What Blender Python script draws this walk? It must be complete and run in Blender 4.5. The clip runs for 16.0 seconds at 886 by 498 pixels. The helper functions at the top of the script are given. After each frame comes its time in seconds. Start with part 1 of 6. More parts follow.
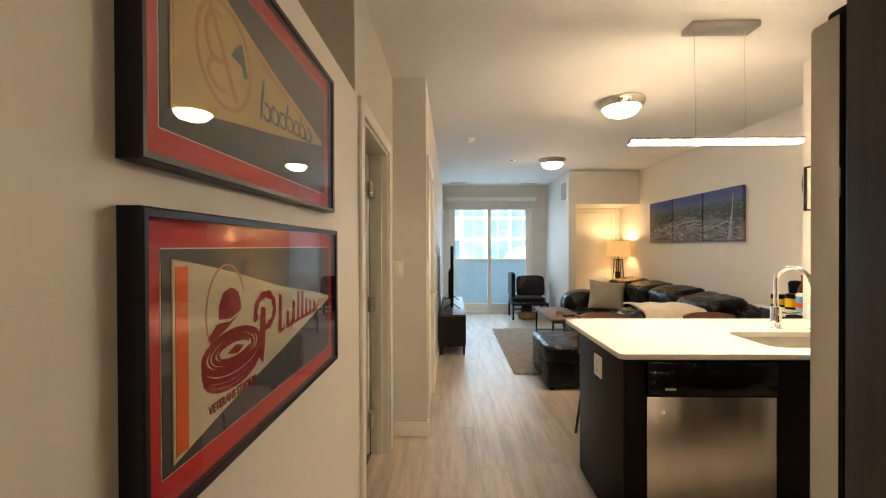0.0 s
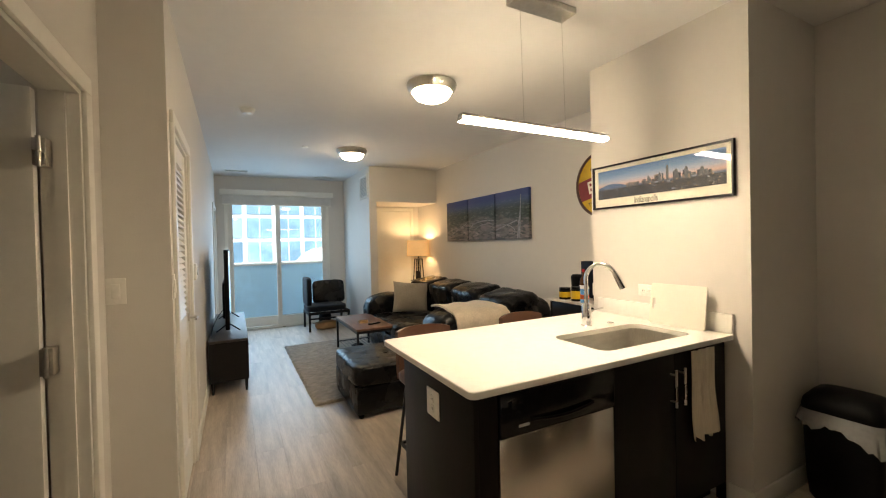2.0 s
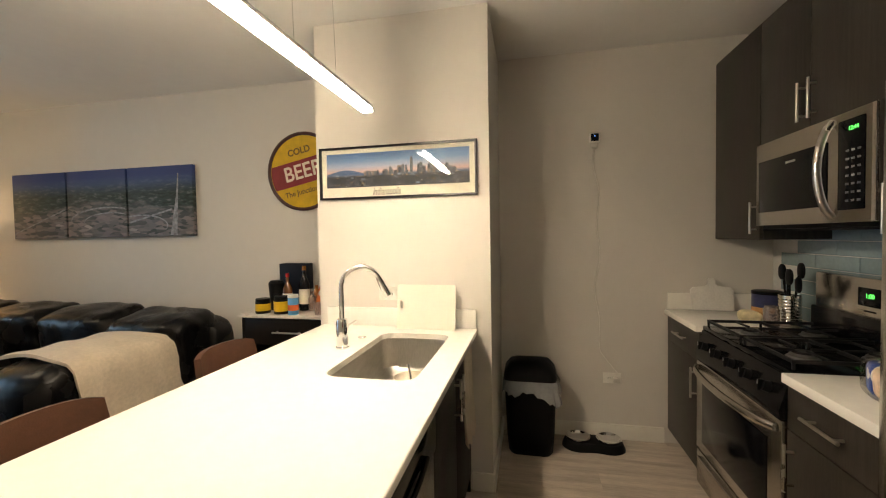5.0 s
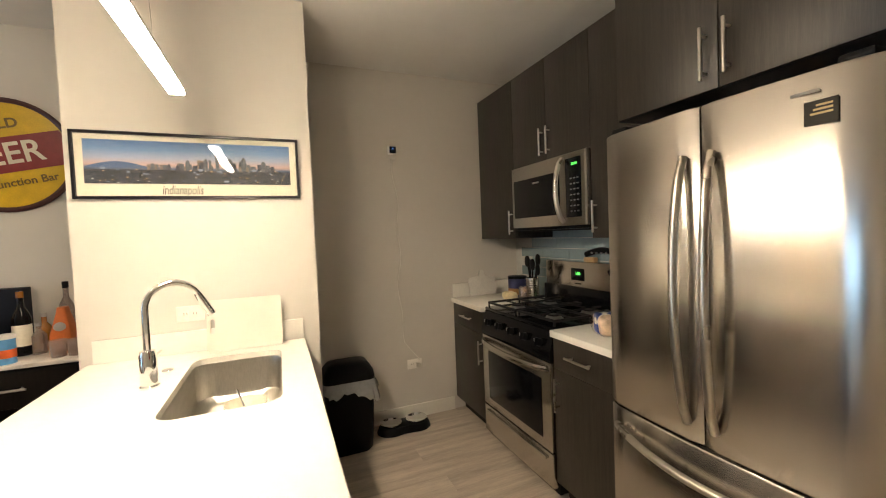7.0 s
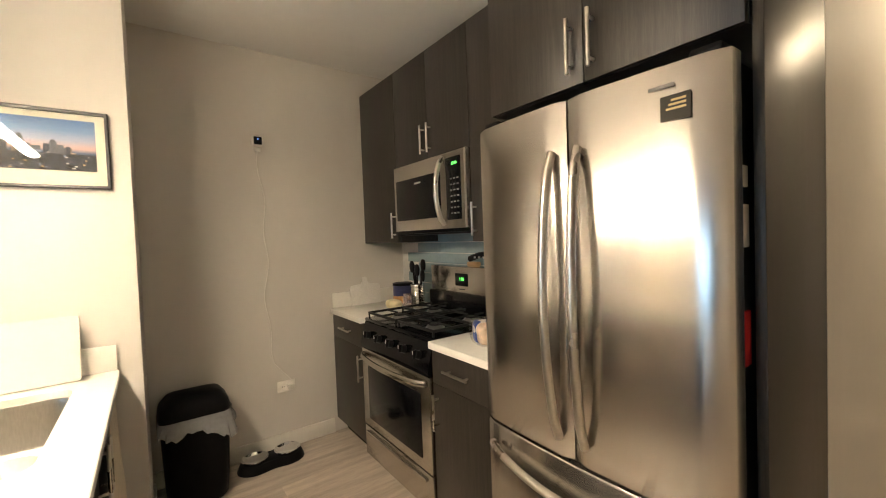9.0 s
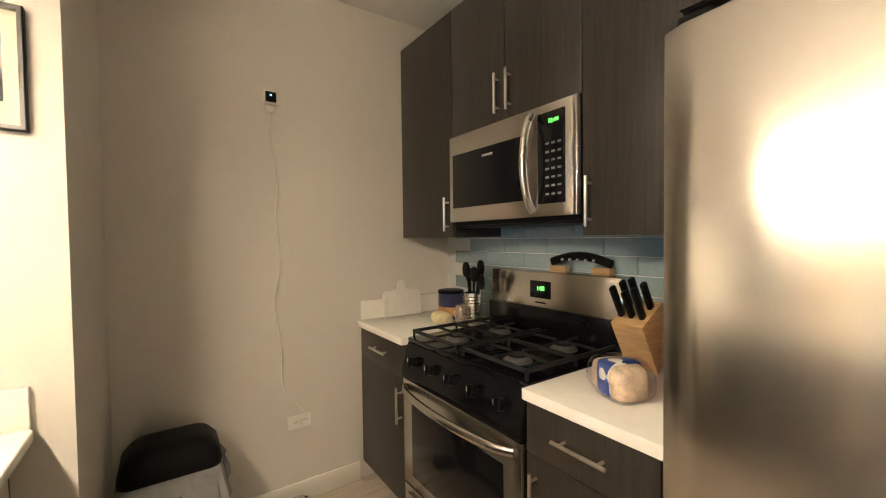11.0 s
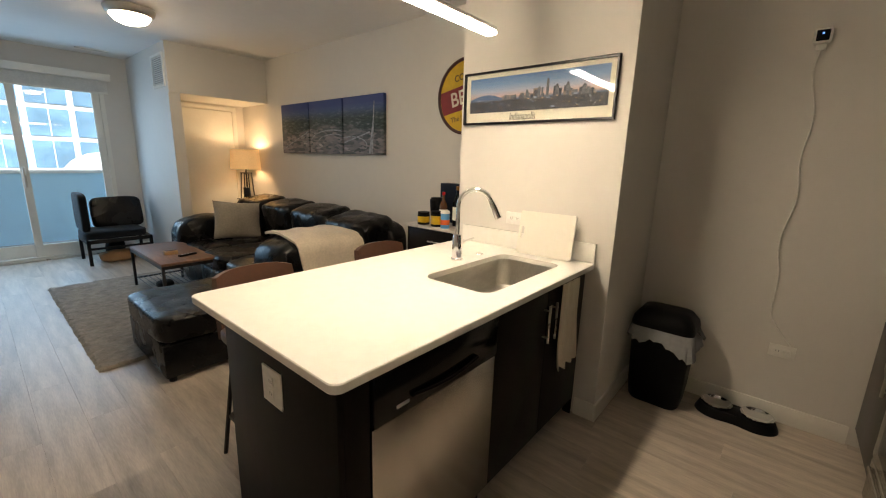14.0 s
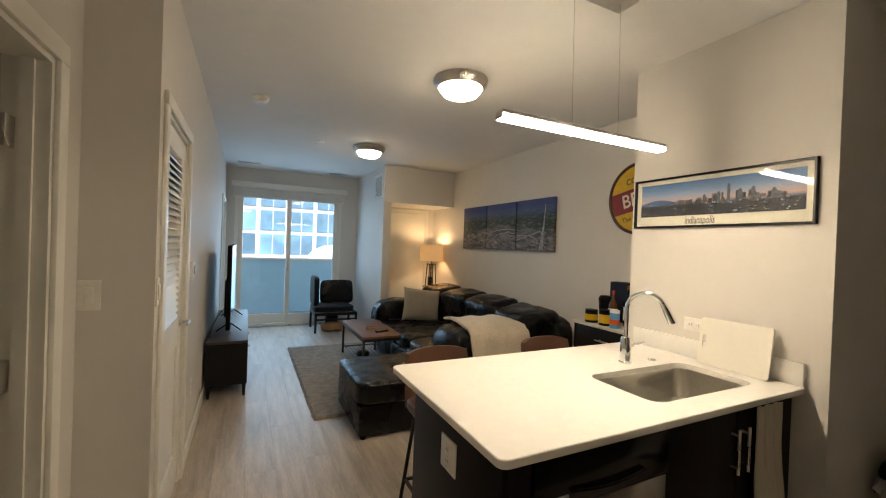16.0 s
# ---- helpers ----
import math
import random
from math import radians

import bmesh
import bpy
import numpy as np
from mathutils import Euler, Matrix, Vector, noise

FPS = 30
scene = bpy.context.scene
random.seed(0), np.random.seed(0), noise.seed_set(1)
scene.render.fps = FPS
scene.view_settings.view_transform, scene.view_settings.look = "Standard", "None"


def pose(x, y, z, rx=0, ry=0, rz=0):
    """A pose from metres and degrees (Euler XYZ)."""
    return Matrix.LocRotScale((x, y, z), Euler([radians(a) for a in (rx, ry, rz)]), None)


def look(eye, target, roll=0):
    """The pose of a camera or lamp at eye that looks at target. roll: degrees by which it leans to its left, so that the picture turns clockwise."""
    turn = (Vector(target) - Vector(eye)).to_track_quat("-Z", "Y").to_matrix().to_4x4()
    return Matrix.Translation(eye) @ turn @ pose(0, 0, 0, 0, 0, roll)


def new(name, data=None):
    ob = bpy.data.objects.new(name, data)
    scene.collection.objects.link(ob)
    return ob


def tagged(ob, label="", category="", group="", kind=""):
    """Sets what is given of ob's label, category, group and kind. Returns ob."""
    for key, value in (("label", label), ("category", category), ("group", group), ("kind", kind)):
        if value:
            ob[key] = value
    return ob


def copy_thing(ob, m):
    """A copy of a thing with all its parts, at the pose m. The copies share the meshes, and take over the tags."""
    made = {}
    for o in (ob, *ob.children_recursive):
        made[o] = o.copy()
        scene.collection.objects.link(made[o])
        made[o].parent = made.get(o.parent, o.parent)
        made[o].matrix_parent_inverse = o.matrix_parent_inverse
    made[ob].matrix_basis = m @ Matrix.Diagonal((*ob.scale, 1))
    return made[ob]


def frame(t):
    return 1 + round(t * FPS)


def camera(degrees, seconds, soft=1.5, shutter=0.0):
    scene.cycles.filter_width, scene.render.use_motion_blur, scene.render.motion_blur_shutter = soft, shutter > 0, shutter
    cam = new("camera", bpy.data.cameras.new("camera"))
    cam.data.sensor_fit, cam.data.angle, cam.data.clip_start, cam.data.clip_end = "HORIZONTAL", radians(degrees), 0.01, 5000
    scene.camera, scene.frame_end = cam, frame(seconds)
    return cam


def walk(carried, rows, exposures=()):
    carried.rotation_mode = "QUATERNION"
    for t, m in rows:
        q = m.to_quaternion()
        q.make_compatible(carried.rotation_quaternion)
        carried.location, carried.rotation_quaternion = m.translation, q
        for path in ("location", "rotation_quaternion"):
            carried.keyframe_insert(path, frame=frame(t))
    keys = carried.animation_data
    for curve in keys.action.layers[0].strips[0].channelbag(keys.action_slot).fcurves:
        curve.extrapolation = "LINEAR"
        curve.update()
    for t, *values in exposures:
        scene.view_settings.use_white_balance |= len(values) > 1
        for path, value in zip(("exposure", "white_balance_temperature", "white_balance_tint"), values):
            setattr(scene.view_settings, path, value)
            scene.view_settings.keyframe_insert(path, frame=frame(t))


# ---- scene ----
cam = camera(95.6, 16.0, soft=1.1)
PATH = [
    (0, (0.053, 0.021, 1.42), (0.01, 2.021, 1.406), -0.2),
    (0.7, (0.039, 0.302, 1.427), (0.333, 2.281, 1.409), -0.3),
    (1.5, (0.101, 0.588, 1.438), (0.771, 2.472, 1.413), -1.0),
    (2, (0.128, 0.731, 1.431), (1.052, 2.504, 1.405), -1.3),
    (2.5, (0.148, 0.858, 1.433), (1.338, 2.465, 1.401), -1.6),
    (3, (0.17, 0.992, 1.429), (1.607, 2.382, 1.384), -1.7),
    (3.5, (0.212, 1.133, 1.429), (1.831, 2.306, 1.373), -1.7),
    (4, (0.268, 1.312, 1.442), (2.043, 2.231, 1.382), -2.0),
    (6.3, (0.29, 1.936, 1.403), (2.259, 1.594, 1.34), -1.6),
    (6.5, (0.286, 1.979, 1.426), (2.225, 1.494, 1.356), -2.3),
    (7, (0.237, 2.014, 1.434), (2.086, 1.256, 1.359), -2.3),
    (7.5, (0.212, 2.012, 1.437), (1.973, 1.066, 1.37), -2.3),
    (8, (0.198, 1.976, 1.438), (1.887, 0.908, 1.379), -2.2),
    (8.2, (0.202, 1.942, 1.436), (1.872, 0.843, 1.376), -2.4),
    (10.5, (0.929, 1.603, 1.369), (2.497, 0.363, 1.306), -0.9),
    (11, (1.073, 1.623, 1.378), (2.719, 0.488, 1.322), -0.7),
    (11.5, (1.13, 1.634, 1.395), (3.023, 0.991, 1.355), -0.4),
    (12, (1.068, 1.579, 1.398), (3.064, 1.704, 1.37), 0.2),
    (12.5, (0.887, 1.516, 1.417), (2.765, 2.204, 1.379), 0.6),
    (13, (0.617, 1.412, 1.397), (2.366, 2.353, 1.167), 1.0),
    (13.5, (0.465, 1.32, 1.397), (2.105, 2.381, 0.966), 1.3),
    (14, (0.359, 1.185, 1.432), (1.849, 2.446, 1.0), 1.6),
    (14.5, (0.29, 1.082, 1.482), (1.598, 2.547, 1.102), 1.8),
    (15, (0.246, 1.018, 1.493), (1.362, 2.661, 1.258), 2.0),
    (15.5, (0.217, 0.995, 1.497), (1.196, 2.736, 1.4), 2.0),
    (16, (0.201, 1.013, 1.494), (1.077, 2.81, 1.477), 2.1),
]
walk(cam, [(t, look(eye, target, roll)) for t, eye, target, roll in PATH], [(0, 1.5, 7500, 12), (1.5, 1.25, 7100, 10), (3, 1.12, 6900, 9), (4, 1.15, 6800, 9), (6.5, 1.3, 6800, 10), (8, 1.5, 6700, 10), (10.5, 1.95, 7000, 10),
     (11.5, 1.75, 7000, 10), (12.5, 1.35, 6900, 10), (13.5, 1.08, 6700, 10), (14.5, 0.85, 6700, 9), (16, 0.75, 6700, 9)])

# ---- world and light ----
world = bpy.data.worlds.new("world")
scene.world = world
world.use_nodes = True
wn = world.node_tree.nodes
sky = wn.new("ShaderNodeTexSky")
sky.sky_type = "NISHITA"
sky.sun_disc = False
sky.sun_elevation = radians(42)
sky.sun_rotation = radians(200)
world.node_tree.links.new(sky.outputs[0], wn["Background"].inputs[0])
wn["Background"].inputs[1].default_value = 0.15
sun = new("sun", bpy.data.lights.new("sun", "SUN"))
sun.data.energy, sun.data.angle, sun.data.color = 4.5, radians(3), (1, 0.95, 0.88)
sun.matrix_world = look((3, -6, 12), (2, 12, 0))


def area_lamp(name, place, target, sx, sy, watts, color):
    ob = new(name, bpy.data.lights.new(name, "AREA"))
    ob.data.shape, ob.data.size, ob.data.size_y = "RECTANGLE", sx, sy
    ob.data.energy, ob.data.color = watts, color
    ob.matrix_world = look(place, target)
    return ob


def point_lamp(name, place, watts, radius, color):
    ob = new(name, bpy.data.lights.new(name, "POINT"))
    ob.data.energy, ob.data.shadow_soft_size, ob.data.color = watts, radius, color
    ob.location = place
    return ob


area_lamp("window_skylight", (0.87, 8.50, 1.25), (0.87, 4, 0.6), 1.5, 1.9, 12, (0.38, 0.66, 1.0))
point_lamp("floor_lamp_bulb", (2.97, 7.12, 1.43), 6.0, 0.04, (1.0, 0.72, 0.42))
GLOW_DOME, GLOW_BAR = 17.0, 74.0

# ---- materials ----
MATS = {}


def mat(name, color, rough=0.5, metal=0.0, var=0.08, scale=6.0, stretch=(1, 1, 1), bump=0.0, bump_scale=80.0,
        coat=0.0, fine=0.05, each=0.0, emit=None, trans=0.0, sheen=0.0, rough_var=0.1, spec=0.5, aniso=0.0):
    """A procedural surface: two scales of tone, uneven gloss, fine relief."""
    if name in MATS:
        return MATS[name]
    m = bpy.data.materials.new(name)
    m.use_nodes = True
    nt = m.node_tree
    n, l = nt.nodes, nt.links
    b = n["Principled BSDF"]
    tc = n.new("ShaderNodeTexCoord")
    mp = n.new("ShaderNodeMapping")
    mp.inputs["Scale"].default_value = stretch
    l.new(tc.outputs["Object"], mp.inputs["Vector"])
    vec = mp.outputs["Vector"]
    if each > 0:
        oi = n.new("ShaderNodeObjectInfo")
        ad = n.new("ShaderNodeVectorMath")
        sc = n.new("ShaderNodeVectorMath")
        sc.operation = "SCALE"
        sc.inputs[0].default_value = (37, 19, 11)
        l.new(oi.outputs["Random"], sc.inputs["Scale"])
        l.new(vec, ad.inputs[0])
        l.new(sc.outputs[0], ad.inputs[1])
        vec = ad.outputs[0]
    n1 = n.new("ShaderNodeTexNoise")
    n1.inputs["Scale"].default_value = scale
    n1.inputs["Detail"].default_value = 4
    n2 = n.new("ShaderNodeTexNoise")
    n2.inputs["Scale"].default_value = scale * 9
    n2.inputs["Detail"].default_value = 3
    l.new(vec, n1.inputs["Vector"])
    l.new(vec, n2.inputs["Vector"])
    m1 = n.new("ShaderNodeMapRange")
    m1.inputs["From Min"].default_value, m1.inputs["From Max"].default_value = 0.3, 0.7
    m1.inputs["To Min"].default_value, m1.inputs["To Max"].default_value = 1 - var, 1 + var
    l.new(n1.outputs["Fac"], m1.inputs["Value"])
    m2 = n.new("ShaderNodeMapRange")
    m2.inputs["From Min"].default_value, m2.inputs["From Max"].default_value = 0.3, 0.7
    m2.inputs["To Min"].default_value, m2.inputs["To Max"].default_value = 1 - fine, 1 + fine
    l.new(n2.outputs["Fac"], m2.inputs["Value"])
    mu = n.new("ShaderNodeMath")
    mu.operation = "MULTIPLY"
    l.new(m1.outputs[0], mu.inputs[0])
    l.new(m2.outputs[0], mu.inputs[1])
    val = mu.outputs[0]
    if each > 0:
        m3 = n.new("ShaderNodeMapRange")
        m3.inputs["To Min"].default_value, m3.inputs["To Max"].default_value = 1 - each, 1 + each
        l.new(oi.outputs["Random"], m3.inputs["Value"])
        mu2 = n.new("ShaderNodeMath")
        mu2.operation = "MULTIPLY"
        l.new(val, mu2.inputs[0])
        l.new(m3.outputs[0], mu2.inputs[1])
        val = mu2.outputs[0]
    vs = n.new("ShaderNodeVectorMath")
    vs.operation = "SCALE"
    vs.inputs[0].default_value = color
    l.new(val, vs.inputs["Scale"])
    l.new(vs.outputs[0], b.inputs["Base Color"])
    mr = n.new("ShaderNodeMapRange")
    mr.inputs["To Min"].default_value = max(0.02, rough * (1 - rough_var))
    mr.inputs["To Max"].default_value = min(1.0, rough * (1 + rough_var))
    l.new(n1.outputs["Fac"], mr.inputs["Value"])
    l.new(mr.outputs[0], b.inputs["Roughness"])
    b.inputs["Metallic"].default_value = metal
    b.inputs["Specular IOR Level"].default_value = spec
    if aniso:
        tg = n.new("ShaderNodeTangent")
        tg.direction_type, tg.axis = "RADIAL", "Z"
        b.inputs["Anisotropic"].default_value, b.inputs["Anisotropic Rotation"].default_value = aniso, 0.25
        l.new(tg.outputs[0], b.inputs["Tangent"])
    b.inputs["Coat Weight"].default_value = coat
    b.inputs["Transmission Weight"].default_value = trans
    b.inputs["Sheen Weight"].default_value = sheen
    if emit:
        b.inputs["Emission Color"].default_value = (*emit[:3], 1)
        b.inputs["Emission Strength"].default_value = emit[3]
    if bump > 0:
        n3 = n.new("ShaderNodeTexNoise")
        n3.inputs["Scale"].default_value = bump_scale
        n3.inputs["Detail"].default_value = 4
        l.new(vec, n3.inputs["Vector"])
        bp = n.new("ShaderNodeBump")
        bp.inputs["Strength"].default_value = bump
        bp.inputs["Distance"].default_value = 0.004
        l.new(n3.outputs["Fac"], bp.inputs["Height"])
        l.new(bp.outputs[0], b.inputs["Normal"])
    MATS[name] = m
    return m


WALL = mat("wall_paint", (0.68, 0.65, 0.605), 0.62, var=0.02, scale=1.5, bump=0.12, bump_scale=160, fine=0.01)
CEIL = mat("ceiling_paint", (0.80, 0.79, 0.77), 0.8, var=0.02, scale=1.2, bump=0.1, bump_scale=120, fine=0.01)
TRIM = mat("trim_paint", (0.80, 0.78, 0.72), 0.35, var=0.025, scale=4, bump=0.05, fine=0.015)
PLANK = mat("vinyl_plank", (0.46, 0.395, 0.33), 0.36, var=0.22, scale=4, stretch=(5, 0.5, 1), bump=0.03, bump_scale=60, fine=0.10, each=0.05)
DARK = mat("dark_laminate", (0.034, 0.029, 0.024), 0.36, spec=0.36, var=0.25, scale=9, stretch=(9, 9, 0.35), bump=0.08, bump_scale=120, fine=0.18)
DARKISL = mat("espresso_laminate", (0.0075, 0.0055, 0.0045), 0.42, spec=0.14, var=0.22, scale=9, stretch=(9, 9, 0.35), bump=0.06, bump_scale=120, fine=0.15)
KICK = mat("toe_kick_black", (0.012, 0.011, 0.010), 0.6, var=0.2, spec=0.15)
QUARTZ = mat("white_quartz", (0.84, 0.82, 0.77), 0.24, var=0.02, scale=30, fine=0.02, rough_var=0.15)
STEEL = mat("brushed_steel", (0.60, 0.57, 0.53), 0.22, 1.0, var=0.015, scale=3, stretch=(8, 8, 0.15), fine=0.012, aniso=0.8, rough_var=0.05)
SINK = mat("sink_steel", (0.55, 0.53, 0.49), 0.30, 1.0, var=0.07, scale=6, stretch=(2, 30, 6), fine=0.06)
CHROME = mat("chrome", (0.86, 0.86, 0.86), 0.06, 1.0, var=0.02, fine=0.01)
NICKEL = mat("brushed_nickel", (0.66, 0.63, 0.58), 0.28, 1.0, var=0.05)
BLACKGLOSS = mat("black_gloss_enamel", (0.006, 0.006, 0.007), 0.13, var=0.1, spec=0.22)
IRON = mat("cast_iron", (0.014, 0.014, 0.015), 0.55, var=0.2, bump=0.2, bump_scale=300, spec=0.2)
BLACKMETAL = mat("black_metal", (0.018, 0.017, 0.017), 0.42, 0.3, var=0.15)
LEATHER = mat("black_leather", (0.004, 0.004, 0.0045), 0.27, spec=0.24, var=0.25, scale=5, bump=0.25, bump_scale=140, fine=0.15, rough_var=0.3)
BROWNLEATHER = mat("brown_leather", (0.080, 0.036, 0.021), 0.36, var=0.2, scale=6, bump=0.25, bump_scale=160, fine=0.1)
BLACKFABRIC = mat("black_fabric", (0.006, 0.007, 0.009), 0.8, spec=0.15, var=0.2, bump=0.3, bump_scale=300, sheen=0.1)
BLACKPLASTIC = mat("black_plastic", (0.006, 0.006, 0.0065), 0.42, spec=0.10, var=0.12, bump=0.05, bump_scale=300)
WHITEPLASTIC = mat("white_plastic", (0.82, 0.80, 0.75), 0.35, var=0.03)
WOOD = mat("walnut_top", (0.17, 0.085, 0.055), 0.42, var=0.28, scale=7, stretch=(8, 0.7, 1), bump=0.08, fine=0.15)
LIGHTWOOD = mat("light_wood", (0.46, 0.29, 0.14), 0.45, var=0.18, scale=12, stretch=(1, 1, 6), fine=0.1)
BEIGE = mat("beige_fabric", (0.30, 0.265, 0.215), 0.9, var=0.1, bump=0.5, bump_scale=260, fine=0.1, sheen=0.2)
THROW = mat("cream_throw", (0.66, 0.57, 0.45), 0.95, var=0.07, bump=0.7, bump_scale=180, fine=0.08, sheen=0.3)
TOWEL = mat("cream_towel", (0.70, 0.63, 0.52), 0.95, var=0.06, scale=10, stretch=(30, 1, 1), bump=0.5, bump_scale=300)
SHADE = mat("linen_shade", (0.72, 0.55, 0.34), 0.85, var=0.06, bump=0.3, bump_scale=260, trans=0.0, emit=(1.0, 0.50, 0.16, 0.22))
DOME = mat("lit_glass_dome", (0.9, 0.86, 0.8), 0.3, var=0.0, fine=0.0, emit=(1.0, 0.80, 0.55, GLOW_DOME))
BAR = mat("lit_diffuser", (0.9, 0.88, 0.85), 0.4, var=0.0, fine=0.0, emit=(1.0, 0.83, 0.62, GLOW_BAR))
SILVER = mat("painted_silver", (0.55, 0.54, 0.52), 0.35, 0.7, var=0.04)
FROST = mat("plastic_bag", (0.58, 0.60, 0.62), 0.25, var=0.15, trans=0.55, bump=0.5, bump_scale=30)
BLACKWOOD = mat("black_wood", (0.007, 0.006, 0.006), 0.5, spec=0.25, var=0.2, scale=8, stretch=(1, 8, 8), fine=0.15)
SCREEN = mat("tv_screen", (0.006, 0.006, 0.007), 0.09, var=0.05)
RED = mat("red_mat_board", (0.55, 0.018, 0.022), 0.7, var=0.06, bump=0.15, bump_scale=300)
CHARCOAL = mat("charcoal_board", (0.060, 0.062, 0.072), 0.75, var=0.06, bump=0.15, bump_scale=300)
CREAMFELT = mat("cream_felt", (0.66, 0.60, 0.46), 0.9, var=0.06, bump=0.4, bump_scale=260)
TANFELT = mat("aged_tan_felt", (0.50, 0.37, 0.17), 0.9, var=0.12, bump=0.4, bump_scale=260)
NAVY = mat("navy_print", (0.07, 0.085, 0.13), 0.8)
REDPRINT = mat("red_print", (0.30, 0.012, 0.022), 0.8)
ORANGE = mat("orange_felt", (0.72, 0.13, 0.03), 0.85)
FRAMEBLK = mat("black_frame", (0.006, 0.006, 0.010), 0.3, var=0.1, spec=0.3)
MATWHITE = mat("white_mat_board", (0.80, 0.77, 0.66), 0.7, var=0.02)
YELLOW = mat("yellow_enamel", (0.62, 0.40, 0.015), 0.35, var=0.12, scale=14)
SIGNRED = mat("maroon_enamel", (0.22, 0.02, 0.025), 0.35, var=0.12, scale=14)
GREENGLOW = mat("green_led", (0.02, 0.1, 0.02), 0.4, emit=(0.1, 1.0, 0.12, 1.2))
BLUEGLOW = mat("blue_led", (0.02, 0.03, 0.1), 0.4, emit=(0.15, 0.35, 1.0, 1.5))
BLUEPRINT = mat("blue_print", (0.03, 0.07, 0.30), 0.4)
REDMETAL = mat("red_gloss", (0.40, 0.012, 0.015), 0.25, var=0.08, coat=0.4)
AMBER = mat("amber_bottle", (0.28, 0.11, 0.02), 0.1, var=0.1)
CLEARISH = mat("clear_plastic_cup", (0.75, 0.62, 0.55), 0.15, trans=0.7)
TILEGLASS = mat("grey_green_glass_tile", (0.27, 0.36, 0.38), 0.08, var=0.06, each=0.05, coat=0.5)
GROUT = mat("grout", (0.62, 0.62, 0.60), 0.85, bump=0.2)
RUG = mat("shag_rug", (0.25, 0.215, 0.175), 0.95, var=0.30, scale=16, bump=1.0, bump_scale=60, fine=0.25, sheen=0.3)
CONCRETE = mat("balcony_concrete", (0.42, 0.43, 0.44), 0.85, var=0.1, bump=0.3)
PARAPET = mat("parapet_panel", (0.52, 0.78, 0.92), 0.7, var=0.05)
FACADE = mat("facade_white", (0.78, 0.80, 0.82), 0.7, var=0.05)
FARGLASS = mat("facade_glass", (0.17, 0.31, 0.46), 0.2, var=0.3, scale=0.8, each=0.35)
BREAD = mat("bread_crust", (0.55, 0.30, 0.12), 0.6, var=0.2, scale=20)
DRAB = mat("brown_paper", (0.30, 0.17, 0.08), 0.8, var=0.2, bump=0.3)


def glass(name, tint=(1, 1, 1), rough=0.0):
    m = bpy.data.materials.new(name)
    m.use_nodes = True
    n, l = m.node_tree.nodes, m.node_tree.links
    out = n["Material Output"]
    n.remove(n["Principled BSDF"])
    tr = n.new("ShaderNodeBsdfTransparent")
    gl = n.new("ShaderNodeBsdfGlossy")
    lw = n.new("ShaderNodeLayerWeight")
    pw = n.new("ShaderNodeMath")
    pw.operation = "POWER"
    pw.inputs[1].default_value = 5
    fr = n.new("ShaderNodeMath")
    fr.operation = "MULTIPLY_ADD"
    fr.inputs[1].default_value, fr.inputs[2].default_value = 0.9, 0.035
    l.new(lw.outputs["Facing"], pw.inputs[0])
    l.new(pw.outputs[0], fr.inputs[0])
    mx = n.new("ShaderNodeMixShader")
    tr.inputs[0].default_value = (*tint, 1)
    gl.inputs["Roughness"].default_value = rough
    l.new(fr.outputs[0], mx.inputs[0])
    l.new(tr.outputs[0], mx.inputs[1])
    l.new(gl.outputs[0], mx.inputs[2])
    l.new(mx.outputs[0], out.inputs[0])
    return m


GLASS = glass("window_glass", (0.93, 0.98, 1.0))
PICGLASS = glass("picture_glass", (0.97, 0.97, 0.96))


